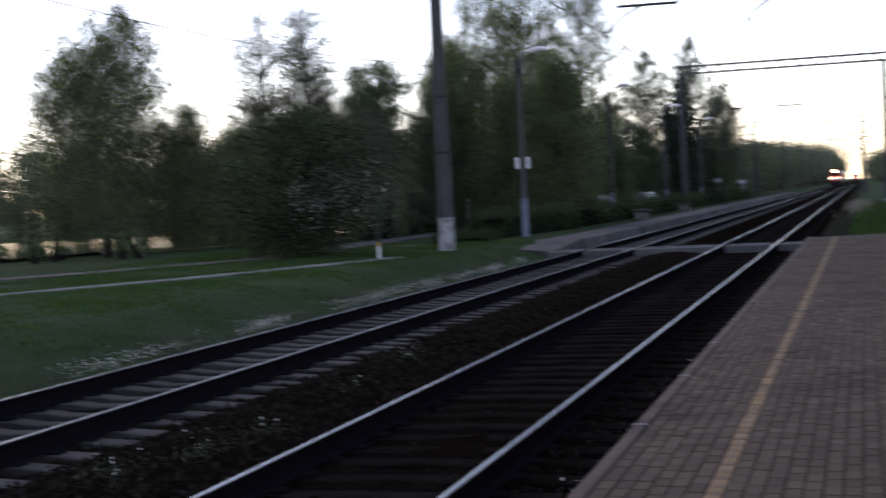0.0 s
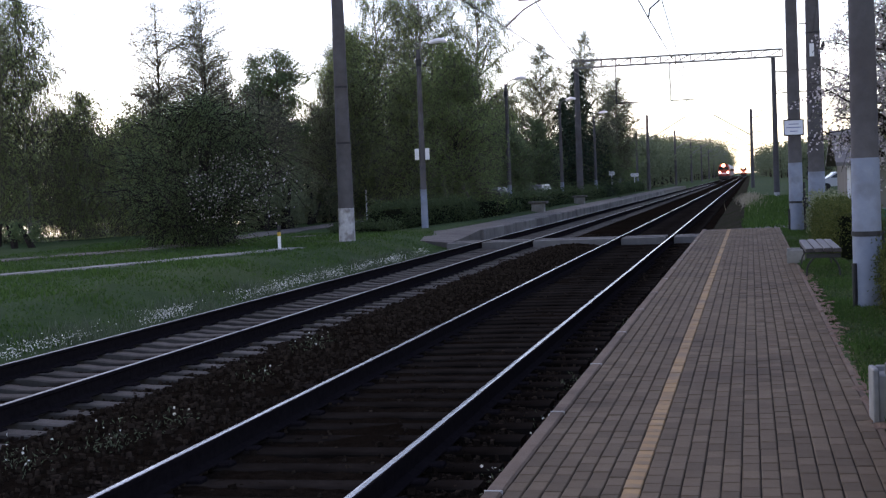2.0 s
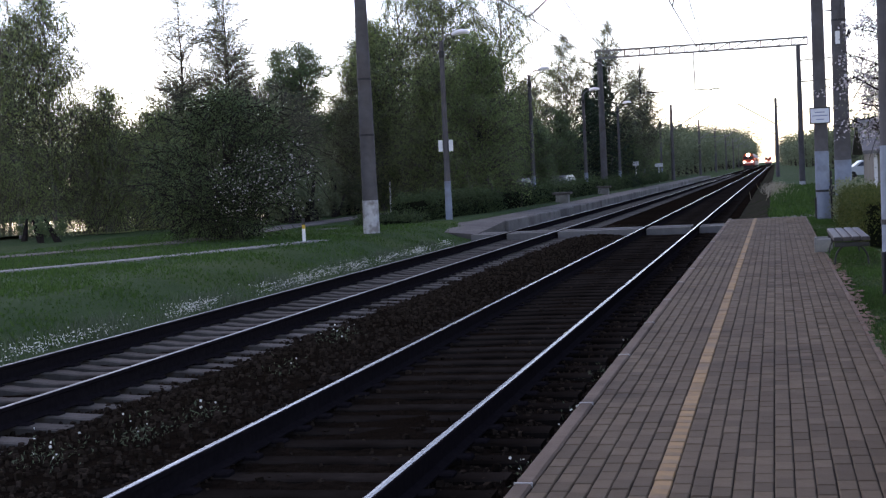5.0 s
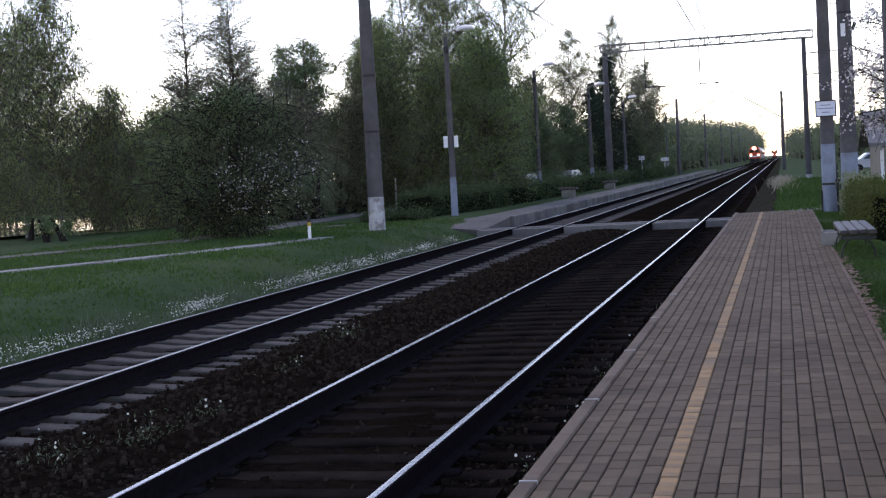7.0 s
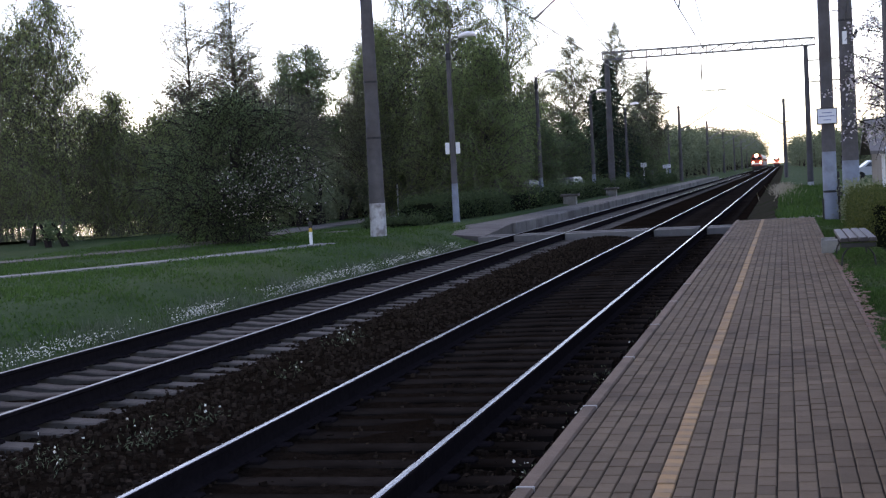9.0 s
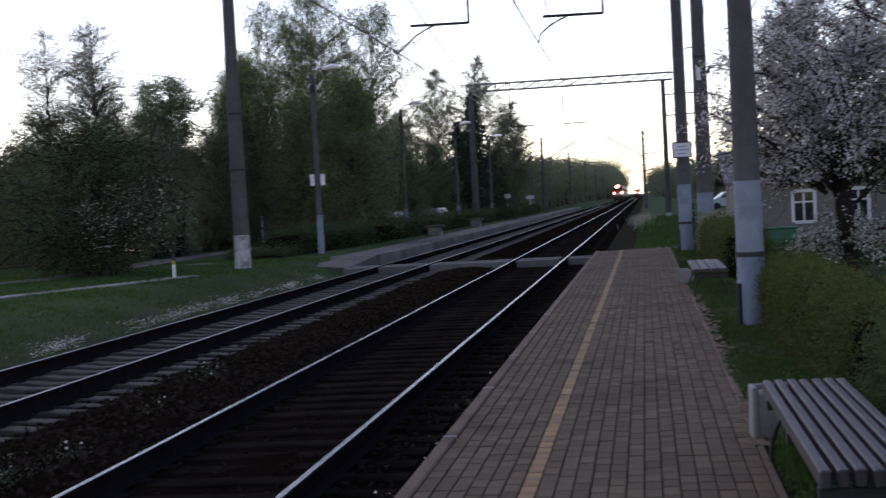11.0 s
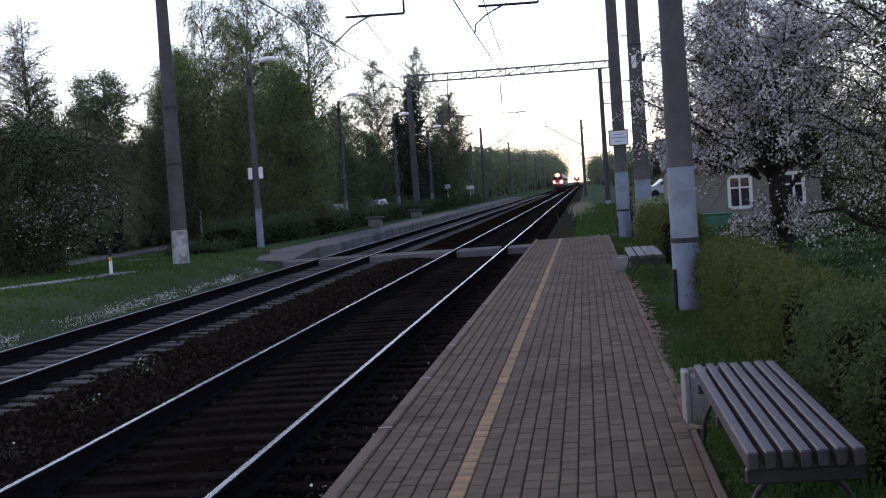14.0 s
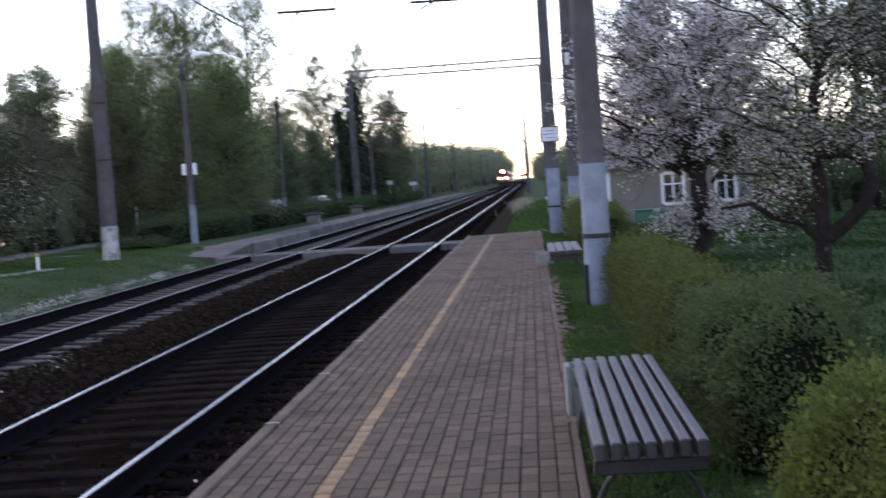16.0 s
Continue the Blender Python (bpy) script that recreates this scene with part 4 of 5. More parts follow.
    keep = gap + rng.uniform(-0.35, 0.35, count) > -0.78
    p = swell(p)[keep]
    heads = p[rng.integers(0, len(p), max(40, len(p) // 38))]
    near = rng.random(len(p)) < 0.85
    p[near] = heads[rng.integers(0, len(heads), near.sum())] + rng.normal(size=(near.sum(), 3)) * size * 1.7 + np.array([0, 0, 0.015])
    sprig = rng.random(len(p)) < 0.06
    p[sprig, 2] += rng.uniform(0, 0.12, sprig.sum()) * (p[sprig, 2] > h * 0.7)
    p[:, 2] = np.maximum(p[:, 2], 0.03)
    quads("foliage", leaves(rng, p, size), leaf, ob)
    return ob


hedge("yellow-green leafy shrub beside the bench", 2.2, 3.5, 3.0, 5.85, 0.74, 60000, 0.028, M["leaf_yellow"], 11, wob=0.12, soft=3.2)
hedge("clipped green hedge with small leaves behind the bench", 2.14, 2.95, 6.9, 9.3, 0.78, 28000, 0.03, M["leaf_hedge"], 12, wob=0.18, soft=4.0, clump=0.16)
hedge("clipped hedge of yellowish green leaves along the grass strip", 2.18, 2.75, 9.2, 17.6, 0.70, 42000, 0.035, M["leaf_hedge2"], 13, wob=0.28, soft=5.0, clump=0.16)
hedge("clipped yellow-green hedge near the platform end", 2.15, 2.95, 25.5, 34.5, 0.8, 26000, 0.045, M["leaf_hedge2"], 14, wob=0.08)
hedge("low brownish hedge beside the pole", 2.25, 3.0, 35.0, 37.8, 0.85, 6000, 0.06, M["leaf_olive"], 15, wob=0.1)
hedge("low dark green hedge at the platform ramp", -13.4, -11.3, 44.6, 46.2, 0.28, 5000, 0.07, M["leaf_box"], 16, wob=0.1)
hedge("long clipped dark green hedge behind the far platform", -12.4, -11.0, 47.2, 57.0, 0.86, 20000, 0.07, M["leaf_box"], 17, wob=0.06, bend=lambda y: 0.9 * ease(47, 57, y) - 0.45)
hedge("long clipped dark green hedge behind the far platform", -11.5, -10.5, 57.6, 150.0, 0.84, 42000, 0.1, M["leaf_box"], 18, wob=0.06)


# ---- trees ----
DOME = ((0.02, 0.8), (0.2, 1.0), (0.5, 0.95), (0.8, 0.62), (1.0, 0.12))
FULL = ((0.04, 0.55), (0.2, 0.9), (0.5, 1.0), (0.75, 0.72), (1.0, 0.08))


def outline(shape, radius):
    return tuple((a, b * radius) for a, b in shape)


# two old blossoming fruit trees on the lawn
def shoots(ob, seed, n, reach, height, count, fcount, at=(0, 0)):
    """Low arching side shoots with leaves and blossoms round the foot of a tree."""
    rng = np.random.default_rng(seed)
    segs, ends = [], []
    for _ in range(n):
        w, l, top_ = rng.uniform(0, 6.28), reach * rng.uniform(0.35, 1.0), height * rng.uniform(0.3, 1.0)
        a = np.array([at[0] + 0.1 * math.cos(w), at[1] + 0.1 * math.sin(w), rng.uniform(0.1, 0.5)])
        m = a + np.array([math.cos(w) * l * 0.5, math.sin(w) * l * 0.5, top_])
        e = a + np.array([math.cos(w) * l, math.sin(w) * l, top_ * rng.uniform(0.3, 0.9)])
        segs += [(a, m, 0.016, 0.01, 2), (m, e, 0.01, 0.005, 2)]
        ends += [(a * 0.4 + m * 0.6, m), (m, e)]
        for _ in range(4):
            q = m + (e - m) * rng.random()
            r_ = q + rng.normal(size=3) * 0.22
            segs.append((q, r_, 0.006, 0.004, 2))
            ends.append((q, r_))
    ends = np.array(ends)
    spot = lambda k: ends[(i_ := rng.integers(0, len(ends), k)), 0] + (ends[i_, 1] - ends[i_, 0]) * rng.uniform(0, 1, (k, 1)) + rng.normal(size=(k, 3)) * 0.05
    quads("side_shoot", wood(segs), M["bark"], ob)
    quads("shoot_leaves", leaves(rng, spot(count), 0.035), M["leaf_olive"], ob)
    tagged(quads("shoot_blossoms", leaves(rng, spot(fcount), 0.042, 0, 0.95), M["blossom"], ob), "pale pink and white blossoms")


ap1 = tree("apple_tree", "old blossoming apple tree with dark forked trunk", (4.34, 25.4, 0.0), 5.3, 0.19, outline(((0.4, 0.85), (0.5, 1.0), (0.65, 1.0), (0.82, 0.82), (0.92, 0.55), (1.0, 0.25)), 2.5), 165, 28000, 0.04, M["leaf_olive"], M["bark"], 21, sigma=0.07, flowers=54000, fsize=0.046, where=lambda a: (a[:, 2] > 2.3) | (np.hypot(a[:, 0], a[:, 1]) > 1.0), twigs=5, twig=0.45, rise=0.6, hang=0.3, trunks=2, split=0.28, sway=0.3, bare=lambda a: (a[:, 0] > -1.1) & (a[:, 0] < 0.5) & (a[:, 2] < 1.75))
shoots(ap1, 5, 40, 1.1, 0.75, 2600, 2600)
ap2 = tree("apple_tree", "old apple tree with sparse blossom and a crooked limb", (4.98, 18.0, 0.0), 5.0, 0.12, outline(((0.12, 0.75), (0.32, 1.0), (0.55, 1.0), (0.8, 0.9), (1.0, 0.45)), 1.7), 95, 25000, 0.034, M["leaf_olive"], M["bark"], 24, sigma=0.07, flowers=6500, fsize=0.036, twigs=5, twig=0.42, rise=0.5, hang=0.25, trunks=1, sway=0.25, lean=0.2, bare=lambda a: (a[:, 0] > -0.35) & (a[:, 0] < 0.95) & (a[:, 2] < 1.62))
part("limb", Geo().tube([(0.0, 0, 0.5), (0.3, -0.1, 0.72), (0.54, -0.2, 0.98), (0.63, -0.22, 1.25), (0.56, -0.2, 1.5), (0.38, -0.16, 1.62), (0.14, -0.12, 1.63), (-0.1, -0.1, 1.58), (-0.3, -0.1, 1.66)], [0.1, 0.098, 0.092, 0.088, 0.08, 0.066, 0.055, 0.042, 0.025], 10), M["bark"], ap2, "crooked bent limb", smooth=True)
part("limb", Geo().tube([(0.0, 0, 0.5), (-0.28, -0.1, 0.78), (-0.62, -0.12, 0.86), (-0.9, -0.16, 1.06), (-1.3, -0.1, 1.02)], [0.065, 0.055, 0.042, 0.03, 0.014], 8), M["bark"], ap2, "low side limb", smooth=True)
tree("bird_cherry", "broad dark bird cherry bush with scattered white blossom", (-14.9, 36.8, 0.02), 4.25, 0.13, outline(((0.03, 0.45), (0.12, 0.72), (0.4, 1.0), (0.62, 0.9), (0.85, 0.6), (1.0, 0.2)), 3.2), 150, 62000, 0.05, M["leaf_dark"], M["bark"], 31, sigma=0.09, flowers=1500, fsize=0.05, where=lambda a: (a[:, 0] > 0.7) & (a[:, 2] > 0.8) & (a[:, 2] < 2.7), twigs=5, twig=0.7, rise=0.5, hang=0.25, trunks=4, twig_r=0.008)
# birches at the pond
for i, (x, y, h, R) in enumerate(((-26.7, 46, 9.3, 2.1), (-24.7, 45, 9.4, 2.0), (-23.4, 46.5, 5.6, 1.6), (-29.4, 48, 8.8, 2.1), (-22.2, 48.5, 4.6, 1.7))):
    tree("birch_tree", "slim white-barked birch with hanging spring leaves", (x, y, 0.05), h, 0.085, outline(((0.06, 0.5), (0.25, 0.85), (0.55, 1.0), (0.8, 0.8), (0.94, 0.5), (1.0, 0.15)), R), 210, 46000, 0.055, M["leaf_birch"], M["birch"], 41 + i, sigma=0.14, droop_leaf=1.0, twigs=4, twig=0.7, rise=0.7, hang=0.7, group="pond birches", twig_r=0.006)
for i, (x, y, h, R, c_) in enumerate(((-21.7, 50, 9.0, 1.5, 17000), (-20.2, 51, 9.4, 1.75, 20000), (-20.9, 52.5, 8.4, 1.6, 15000), (-22.9, 52, 6.0, 1.7, 17000), (-18.7, 53, 5.6, 1.7, 17000))):
    tree("alder_tree", "upright alder with straight stem and thin spring leaves", (x, y, 0.05), h, 0.09, outline(((0.15, 0.8), (0.45, 1.0), (0.75, 0.95), (0.92, 0.68), (1.0, 0.3)), R * 1.1), 250, c_, 0.05, M["leaf_olive"], M["bark"], 51 + i, sigma=0.11, twigs=3, twig=0.5, rise=0.45, sway=0.05, top=1.0, group="alders", twig_r=0.005)
tree("pine_tree", "dark pine with rounded clumped crown", (-20.3, 60, 0.0), 8.4, 0.15, outline(((0.3, 0.5), (0.5, 1.0), (0.78, 1.0), (0.93, 0.7), (1.0, 0.3)), 2.1), 85, 40000, 0.07, M["leaf_dark"], M["pinebark"], 55, sigma=0.13, twigs=5, twig=0.45, rise=0.2)
for i, (x, y, h, R) in enumerate(((-18.6, 62, 6.6, 2.1), (-22.4, 63, 8.2, 2.2), (-19.6, 66, 8.6, 2.2), (-24.6, 64, 6.6, 2.2))):
    tree("alder_tree", "leafy alder beside the pond path", (x, y, 0.0), h, 0.1, outline(FULL, R), 190, 32000, 0.07, M["leaf_olive"], M["bark"], 57 + i, sigma=0.16, twigs=4, twig=0.6, rise=0.5, group="alders")
# tall green trees behind the hedge
for i, (x, y, h, R, c_) in enumerate(((-12.3, 61, 8.0, 2.35, 70000), (-14.6, 62, 7.2, 2.3, 56000), (-17.5, 63, 9.2, 2.2, 60000), (-13.6, 65, 7.6, 2.6, 44000), (-19.0, 67, 9.4, 1.9, 40000))):
    tree("lime_tree", "dense green broadleaf tree reaching down to the hedge", (x, y, 0.0), h, 0.15, outline(((0.02, 0.85), (0.15, 1.0), (0.5, 1.0), (0.78, 0.78), (0.93, 0.5), (1.0, 0.2)), R), 300, c_, 0.075, M["leaf_fresh"] if i in (0, 3) else M["leaf_birch"], M["birch"] if i in (2, 4) else M["bark"], 61 + i, sigma=0.16, droop_leaf=0.8, twigs=4, twig=0.75, rise=0.5, hang=0.6, group="trees behind the platform")
for i, (x, y, h, R) in enumerate(((-15.2, 67, 13.4, 3.2), (-18.0, 69, 12.6, 2.8), (-12.9, 70, 12.4, 3.0), (-16.6, 72, 14.6, 3.0))):
    tree("birch_tree", "tall weeping birch with long drooping twigs", (x, y, 0.0), h, 0.15, outline(((0.42, 0.6), (0.6, 1.0), (0.82, 0.9), (1.0, 0.3)), R), 64, 26000, 0.062, M["leaf_birch"], M["birch"], 71 + i, sigma=0.1, droop_leaf=1.2, twigs=4, twig=1.3, rise=0.6, hang=0.75, group="weeping birches", twig_r=0.007)


def spruce(at, h, seed):
    """A spruce: whorls of sloping boughs hung with needles."""
    rng = np.random.default_rng(seed)
    ob = thing("spruce_tree", "dark pointed spruce with sloping boughs", "tree", at)
    part("trunk", Geo().tube([(0, 0, -0.1), (0, 0, h)], [0.2, 0.02], 8), M["bark"], ob)
    segs, pts = [], []
    for z in np.arange(0.8, h - 0.2, 0.32):
        reach = (h - z) * 0.34 + 0.3
        for k in range(9):
            w = rng.uniform(0, 6.28)
            l = reach * rng.uniform(0.7, 1.1)
            a, b = np.array([0, 0, z]), np.array([math.cos(w) * l, math.sin(w) * l, z - l * 0.35])
            segs.append((a, b, 0.03, 0.008, 2))
            t_ = rng.uniform(0.1, 1, 40)[:, None]
            pts.append(a + (b - a) * t_ + rng.normal(size=(40, 3)) * 0.1)
    quads("branchwork", wood(segs), M["bark"], ob)
    quads("foliage", leaves(rng, np.concatenate(pts), 0.2, 0.6, 0.4), M["leaf_spruce"], ob)


spruce((-12.6, 110, 0.0), 10.6, 81)
spruce((-14.2, 113, 0.0), 8.5, 82)
for i, (x, y, h, R) in enumerate(((-12.9, 118, 14.2, 3.4), (-16.4, 116, 13.0, 3.2), (-10.9, 124, 10.5, 2.2), (-18.8, 112, 9.5, 2.8))):
    tree("birch_tree", "tall airy birch with thin early leaves", (x, y, 0.0), h, 0.15, outline(((0.25, 0.6), (0.5, 1.0), (0.75, 0.85), (1.0, 0.15)), R), 130, 26000, 0.09, M["leaf_olive"], M["birch"], 91 + i, sigma=0.1, twigs=4, twig=1.0, rise=0.6, hang=0.4, group="airy birches", twig_r=0.01)
for i, (x, y, h, R) in enumerate(((-14.2, 84, 5.2, 2.3), (-16.8, 92, 6.2, 2.7), (-14.6, 100, 5.9, 2.6), (-20, 98, 7.6, 2.9), (-13.4, 135, 7.2, 2.7), (-13.0, 150, 7.4, 2.7), (-12.4, 128, 6.4, 2.3), (-17.6, 104, 7.4, 3.0), (-12.0, 119, 6.2, 2.2), (-16.4, 132, 8.4, 3.0))):
    tree("maple_tree", "round green roadside tree in fresh leaf", (x, y, 0.0), h, 0.14, outline(DOME, R), 160, 26000, 0.11, M["leaf_fresh"] if i % 2 else M["leaf_dark"], M["bark"], 101 + i, sigma=0.15, twigs=4, twig=0.6, rise=0.5, group="roadside trees")


def woods(name, label, spots, seed, leaf, size=0.55, per=420):
    """Distant wood: many trees, each a bare stem and an uneven crown of leaf clumps, in one object."""
    rng = np.random.default_rng(seed)
    ob = thing(name, label, "wood", kind="stuff")
    stems, pts = [], []
    for x, y, h in spots:
        z = gz(x, y) if abs(x) < 60 else 0
        stems.append((np.array([x, y, z - 0.2]), np.array([x + rng.normal() * 0.2, y, z + h * 0.9]), 0.14, 0.04, 1))
        lobes = rng.normal(size=(16, 3)) * np.array([0.16 * h, 0.16 * h, 0.22 * h]) + np.array([x, y, z + h * 0.56])
        lobes[:, 2] = np.clip(lobes[:, 2], z + 0.3, z + h)
        q = lobes[rng.integers(0, 16, per)] + rng.normal(size=(per, 3)) * 0.075 * h
        q[:, 2] = np.clip(q[:, 2], z + 0.1, None)
        pts.append(q)
    a = quads("stems", wood(stems), M["bark"], ob)
    b = quads("foliage", leaves(rng, np.concatenate(pts), size, 0.3, 0.8), leaf, ob)
    tagged(a, kind="stuff"), tagged(b, kind="stuff")
    return ob


wr = random.Random(9)
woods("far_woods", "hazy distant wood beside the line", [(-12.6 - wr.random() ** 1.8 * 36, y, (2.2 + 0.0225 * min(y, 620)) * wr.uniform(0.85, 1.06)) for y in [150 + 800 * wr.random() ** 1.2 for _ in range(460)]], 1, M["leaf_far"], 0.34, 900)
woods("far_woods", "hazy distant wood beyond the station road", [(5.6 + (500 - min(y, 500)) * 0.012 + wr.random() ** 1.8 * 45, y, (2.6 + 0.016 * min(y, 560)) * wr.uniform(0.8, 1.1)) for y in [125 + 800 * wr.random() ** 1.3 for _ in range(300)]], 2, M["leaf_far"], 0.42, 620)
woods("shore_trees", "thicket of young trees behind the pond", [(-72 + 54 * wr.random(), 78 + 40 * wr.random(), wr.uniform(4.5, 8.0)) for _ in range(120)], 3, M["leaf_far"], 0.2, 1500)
woods("shore_bushes", "low bushes along the pond edge", [(-40 + 18 * wr.random(), 40 + 4 * wr.random(), wr.uniform(0.5, 1.1)) for _ in range(30)], 4, M["leaf_dark"], 0.08, 300)
woods("shore_bushes", "low bushes between the path and the pond", [(-23 + 6 * wr.random(), 50 + 14 * wr.random(), wr.uniform(1.0, 2.3)) for _ in range(40)], 6, M["leaf_far"], 0.1, 700)
woods("garden_trees", "shady garden trees behind the house", [(8 + 28 * wr.random(), 60 + 40 * wr.random(), wr.uniform(3.0, 5.2)) for _ in range(80)], 5, M["leaf_box"], 0.2, 1300)


woods("garden_bushes", "dark garden bushes beside the house", [(8.6 + 12 * wr.random(), 38 + 9 * wr.random(), wr.uniform(1.2, 2.6)) for _ in range(45)], 9, M["leaf_box"], 0.09, 900)


def pine(x, y, h, seed):
    rng = np.random.default_rng(seed)
    ob = thing("pine_tree", "tall bare-stemmed pine with a high dark crown", "tree", (x, y, 0.0), group="tall pines")
    part("trunk", Geo().tube([(0, 0, -0.2), (rng.normal() * 0.15, 0, h * 0.5), (rng.normal() * 0.3, 0, h)], [0.2, 0.15, 0.05], 8), M["pinebark"], ob)
    segs, pts = [], []
    for k in range(26):
        z, w, l = rng.uniform(0.45, 1.0) * h, rng.uniform(0, 6.28), rng.uniform(0.8, 2.2)
        a, b = np.array([0, 0, z]), np.array([math.cos(w) * l, math.sin(w) * l, z + 0.3])
        segs.append((a, b, 0.04, 0.01, 2))
        pts.append(b + rng.normal(size=(140, 3)) * np.array([0.5, 0.5, 0.25]))
    quads("branchwork", wood(segs), M["bark"], ob)
    quads("foliage", leaves(rng, np.concatenate(pts), 0.2, 0, 0.4), M["leaf_spruce"], ob)


for i in range(40):
    pine(18.5 + 24 * wr.random(), 52 + 30 * wr.random(), wr.uniform(10, 15), 200 + i)
woods("pine_wood", "dark tall wood behind the garden", [(23 + 30 * wr.random(), 74 + 30 * wr.random(), wr.uniform(10, 14)) for _ in range(60)], 8, M["leaf_spruce"], 0.24, 1500)

# dry reeds by the pond
rng = np.random.default_rng(77)
n = 7000
p = np.stack([rng.uniform(-19.5, -14.2, n), rng.uniform(64, 70, n), np.full(n, 0.0)], 1)
top = p + np.stack([rng.normal(0, 0.12, n), rng.normal(0, 0.1, n), rng.uniform(0.6, 1.5, n)], 1)
w = np.stack([np.full(n, 0.012), np.zeros(n), np.zeros(n)], 1)
tagged(quads("reeds", np.stack([p - w, p + w, top + w * 0.3, top - w * 0.3], 1), M["reed"]), "pale dry reeds at the water's edge", "reeds", kind="stuff")


# ---- grass, weeds and flowers ----
def blades(name, label, x0, x1, y0, y1, n, h, w_, material, seed, power=1.0, keep=None):
    rng = np.random.default_rng(seed)
    x = rng.uniform(x0, x1, n)
    y = y0 + (y1 - y0) * rng.uniform(0, 1, n) ** power
    patch = 0.6 * waves(x * 0.7, y * 0.7, 0.0, seed)
    ok = patch + rng.uniform(-0.5, 0.9, n) > 0
    if keep is not None:
        ok &= keep(x, y, rng)
    x, y, patch = x[ok], y[ok], patch[ok]
    k = len(x)
    p = np.stack([x, y, np.array([gz(a, b) for a, b in zip(x, y)]) - 0.01], 1)
    a = rng.uniform(0, 6.28, k)
    hh = h * rng.uniform(0.4, 1.3, k) * (1 + 0.6 * patch)
    side = np.stack([np.cos(a), np.sin(a), np.zeros(k)], 1) * (w_ * rng.uniform(0.6, 1.4, k))[:, None]
    bend = np.stack([rng.normal(0, 0.35, k) * hh, rng.normal(0, 0.35, k) * hh, hh], 1)
    return tagged(quads(name, np.stack([p - side, p + side, p + bend * 0.55 + side * 0.8, p + bend], 1), material), label, "grass", kind="stuff")


blades("verge_grass", "short green grass along the platform edging", 1.47, 2.25, -2, 40, 90000, 0.06, 0.006, M["blade"], 1, 1.6)
blades("garden_grass", "green lawn grass under the fruit trees, coloured dark for their shade", 2.8, 15, 8, 52, 190000, 0.06, 0.011, M["shade_blade"], 2, 1.4)
blades("verge_grass", "short meadow grass on the far verge", -20, -8.45, 10, 46, 90000, 0.06, 0.016, M["blade"], 3, 1.2)
blades("verge_grass", "tufts of grass beyond the platform end", 0.4, 8, 41, 95, 26000, 0.12, 0.025, M["blade"], 4, 1.3)
blades("tall_grass", "taller grass under and round the bench", 1.52, 2.2, 5.2, 10.2, 5000, 0.13, 0.006, M["blade"], 5)
# blown seed heads and small white flowers beside the far rail
rng = np.random.default_rng(12)
n = 9000
y = 12 + 26 * rng.uniform(0, 1, n)
x = -8.3 - np.abs(rng.normal(0, 0.13, n))
m_ = 0.5 * waves(x * 0.9, y * 0.6, 2.0, 2) + rng.uniform(-0.75, 0.1, n) > 0
m_ |= (np.hypot((x + 8.75) / 0.35, (y - 27.2) / 1.6) < 1)
x, y = x[m_], y[m_]
p = np.stack([x, y, np.array([gz(a, b) for a, b in zip(x, y)]) + rng.uniform(0.05, 0.2, len(x))], 1)
tagged(quads("white_flowers", leaves(rng, p, 0.022, 0, 0.95), M["petal"]), "small white flowers in the grass beside the rail", "flowers", kind="stuff")
tagged(blades("flower_stems", "green stalks of the small white flowers", -9.0, -8.2, 12, 38, 9000, 0.16, 0.006, M["weed"], 6), kind="stuff")
# clover and plantain leaves and old litter in the verge
n = 12000
pv_ = np.stack([rng.uniform(1.47, 2.3, n), 4.5 + 30 * rng.uniform(0, 1, n) ** 1.7, np.zeros(n)], 1)
pv_[:, 2] = [gz(a, b) + 0.02 for a, b, _ in pv_]
pv_ = pv_[waves(pv_[:, 0] * 1.6, pv_[:, 1] * 1.2, 0.0, 5) + rng.uniform(-0.6, 0.6, n) > 0]
tagged(quads("verge_weeds", leaves(rng, pv_, 0.035, 0, 0.8), M["leaf_hedge"]), "low broad-leaved weeds in the grass strip", "weeds", kind="stuff")
# pale dry stalks on the bank beyond the platform
pd = np.stack([rng.normal(0.7, 0.35, 700), 70 + rng.normal(16, 9, 700), np.full(700, -0.15)], 1)
td = pd + np.stack([rng.normal(0, 0.15, 700), rng.normal(0, 0.1, 700), rng.uniform(0.1, 0.4, 700)], 1)
wd = np.array([0.012, 0, 0])
tagged(quads("dry_stalks", np.stack([pd - wd, pd + wd, td + wd * 0.4, td - wd * 0.4], 1), M["reed"]), "pale dry stalks on the bank beside the line", "weeds", kind="stuff")
# weeds in the ballast
g_pts = []
for cx, cy, n_, s_ in ((-4.25, 9.9, 110, 0.1), (-4.55, 9.0, 120, 0.12), (-4.1, 10.7, 60, 0.08), (-4.3, 13.2, 40, 0.1), (-4.6, 16.0, 100, 0.12), (-0.95, 13.2, 160, 0.12), (-0.9, 15.0, 120, 0.12), (-0.95, 9.0, 80, 0.1), (-0.85, 7.4, 90, 0.1), (-0.9, 18.5, 160, 0.12), (-0.95, 11.0, 80, 0.1)):
    g_pts.append(np.stack([rng.normal(cx, s_, n_), rng.normal(cy, s_ * 2, n_), bed(cx, cy) + np.abs(rng.normal(0, 0.07, n_))], 1))
p = np.concatenate(g_pts)
tagged(quads("ballast_weeds", leaves(rng, p, 0.04, -0.8, 0.25), M["weed"]), "small grey-green weeds growing in the ballast", "weeds", kind="stuff")
p2 = p[rng.random(len(p)) < 0.06] + np.array([0, 0, 0.06])
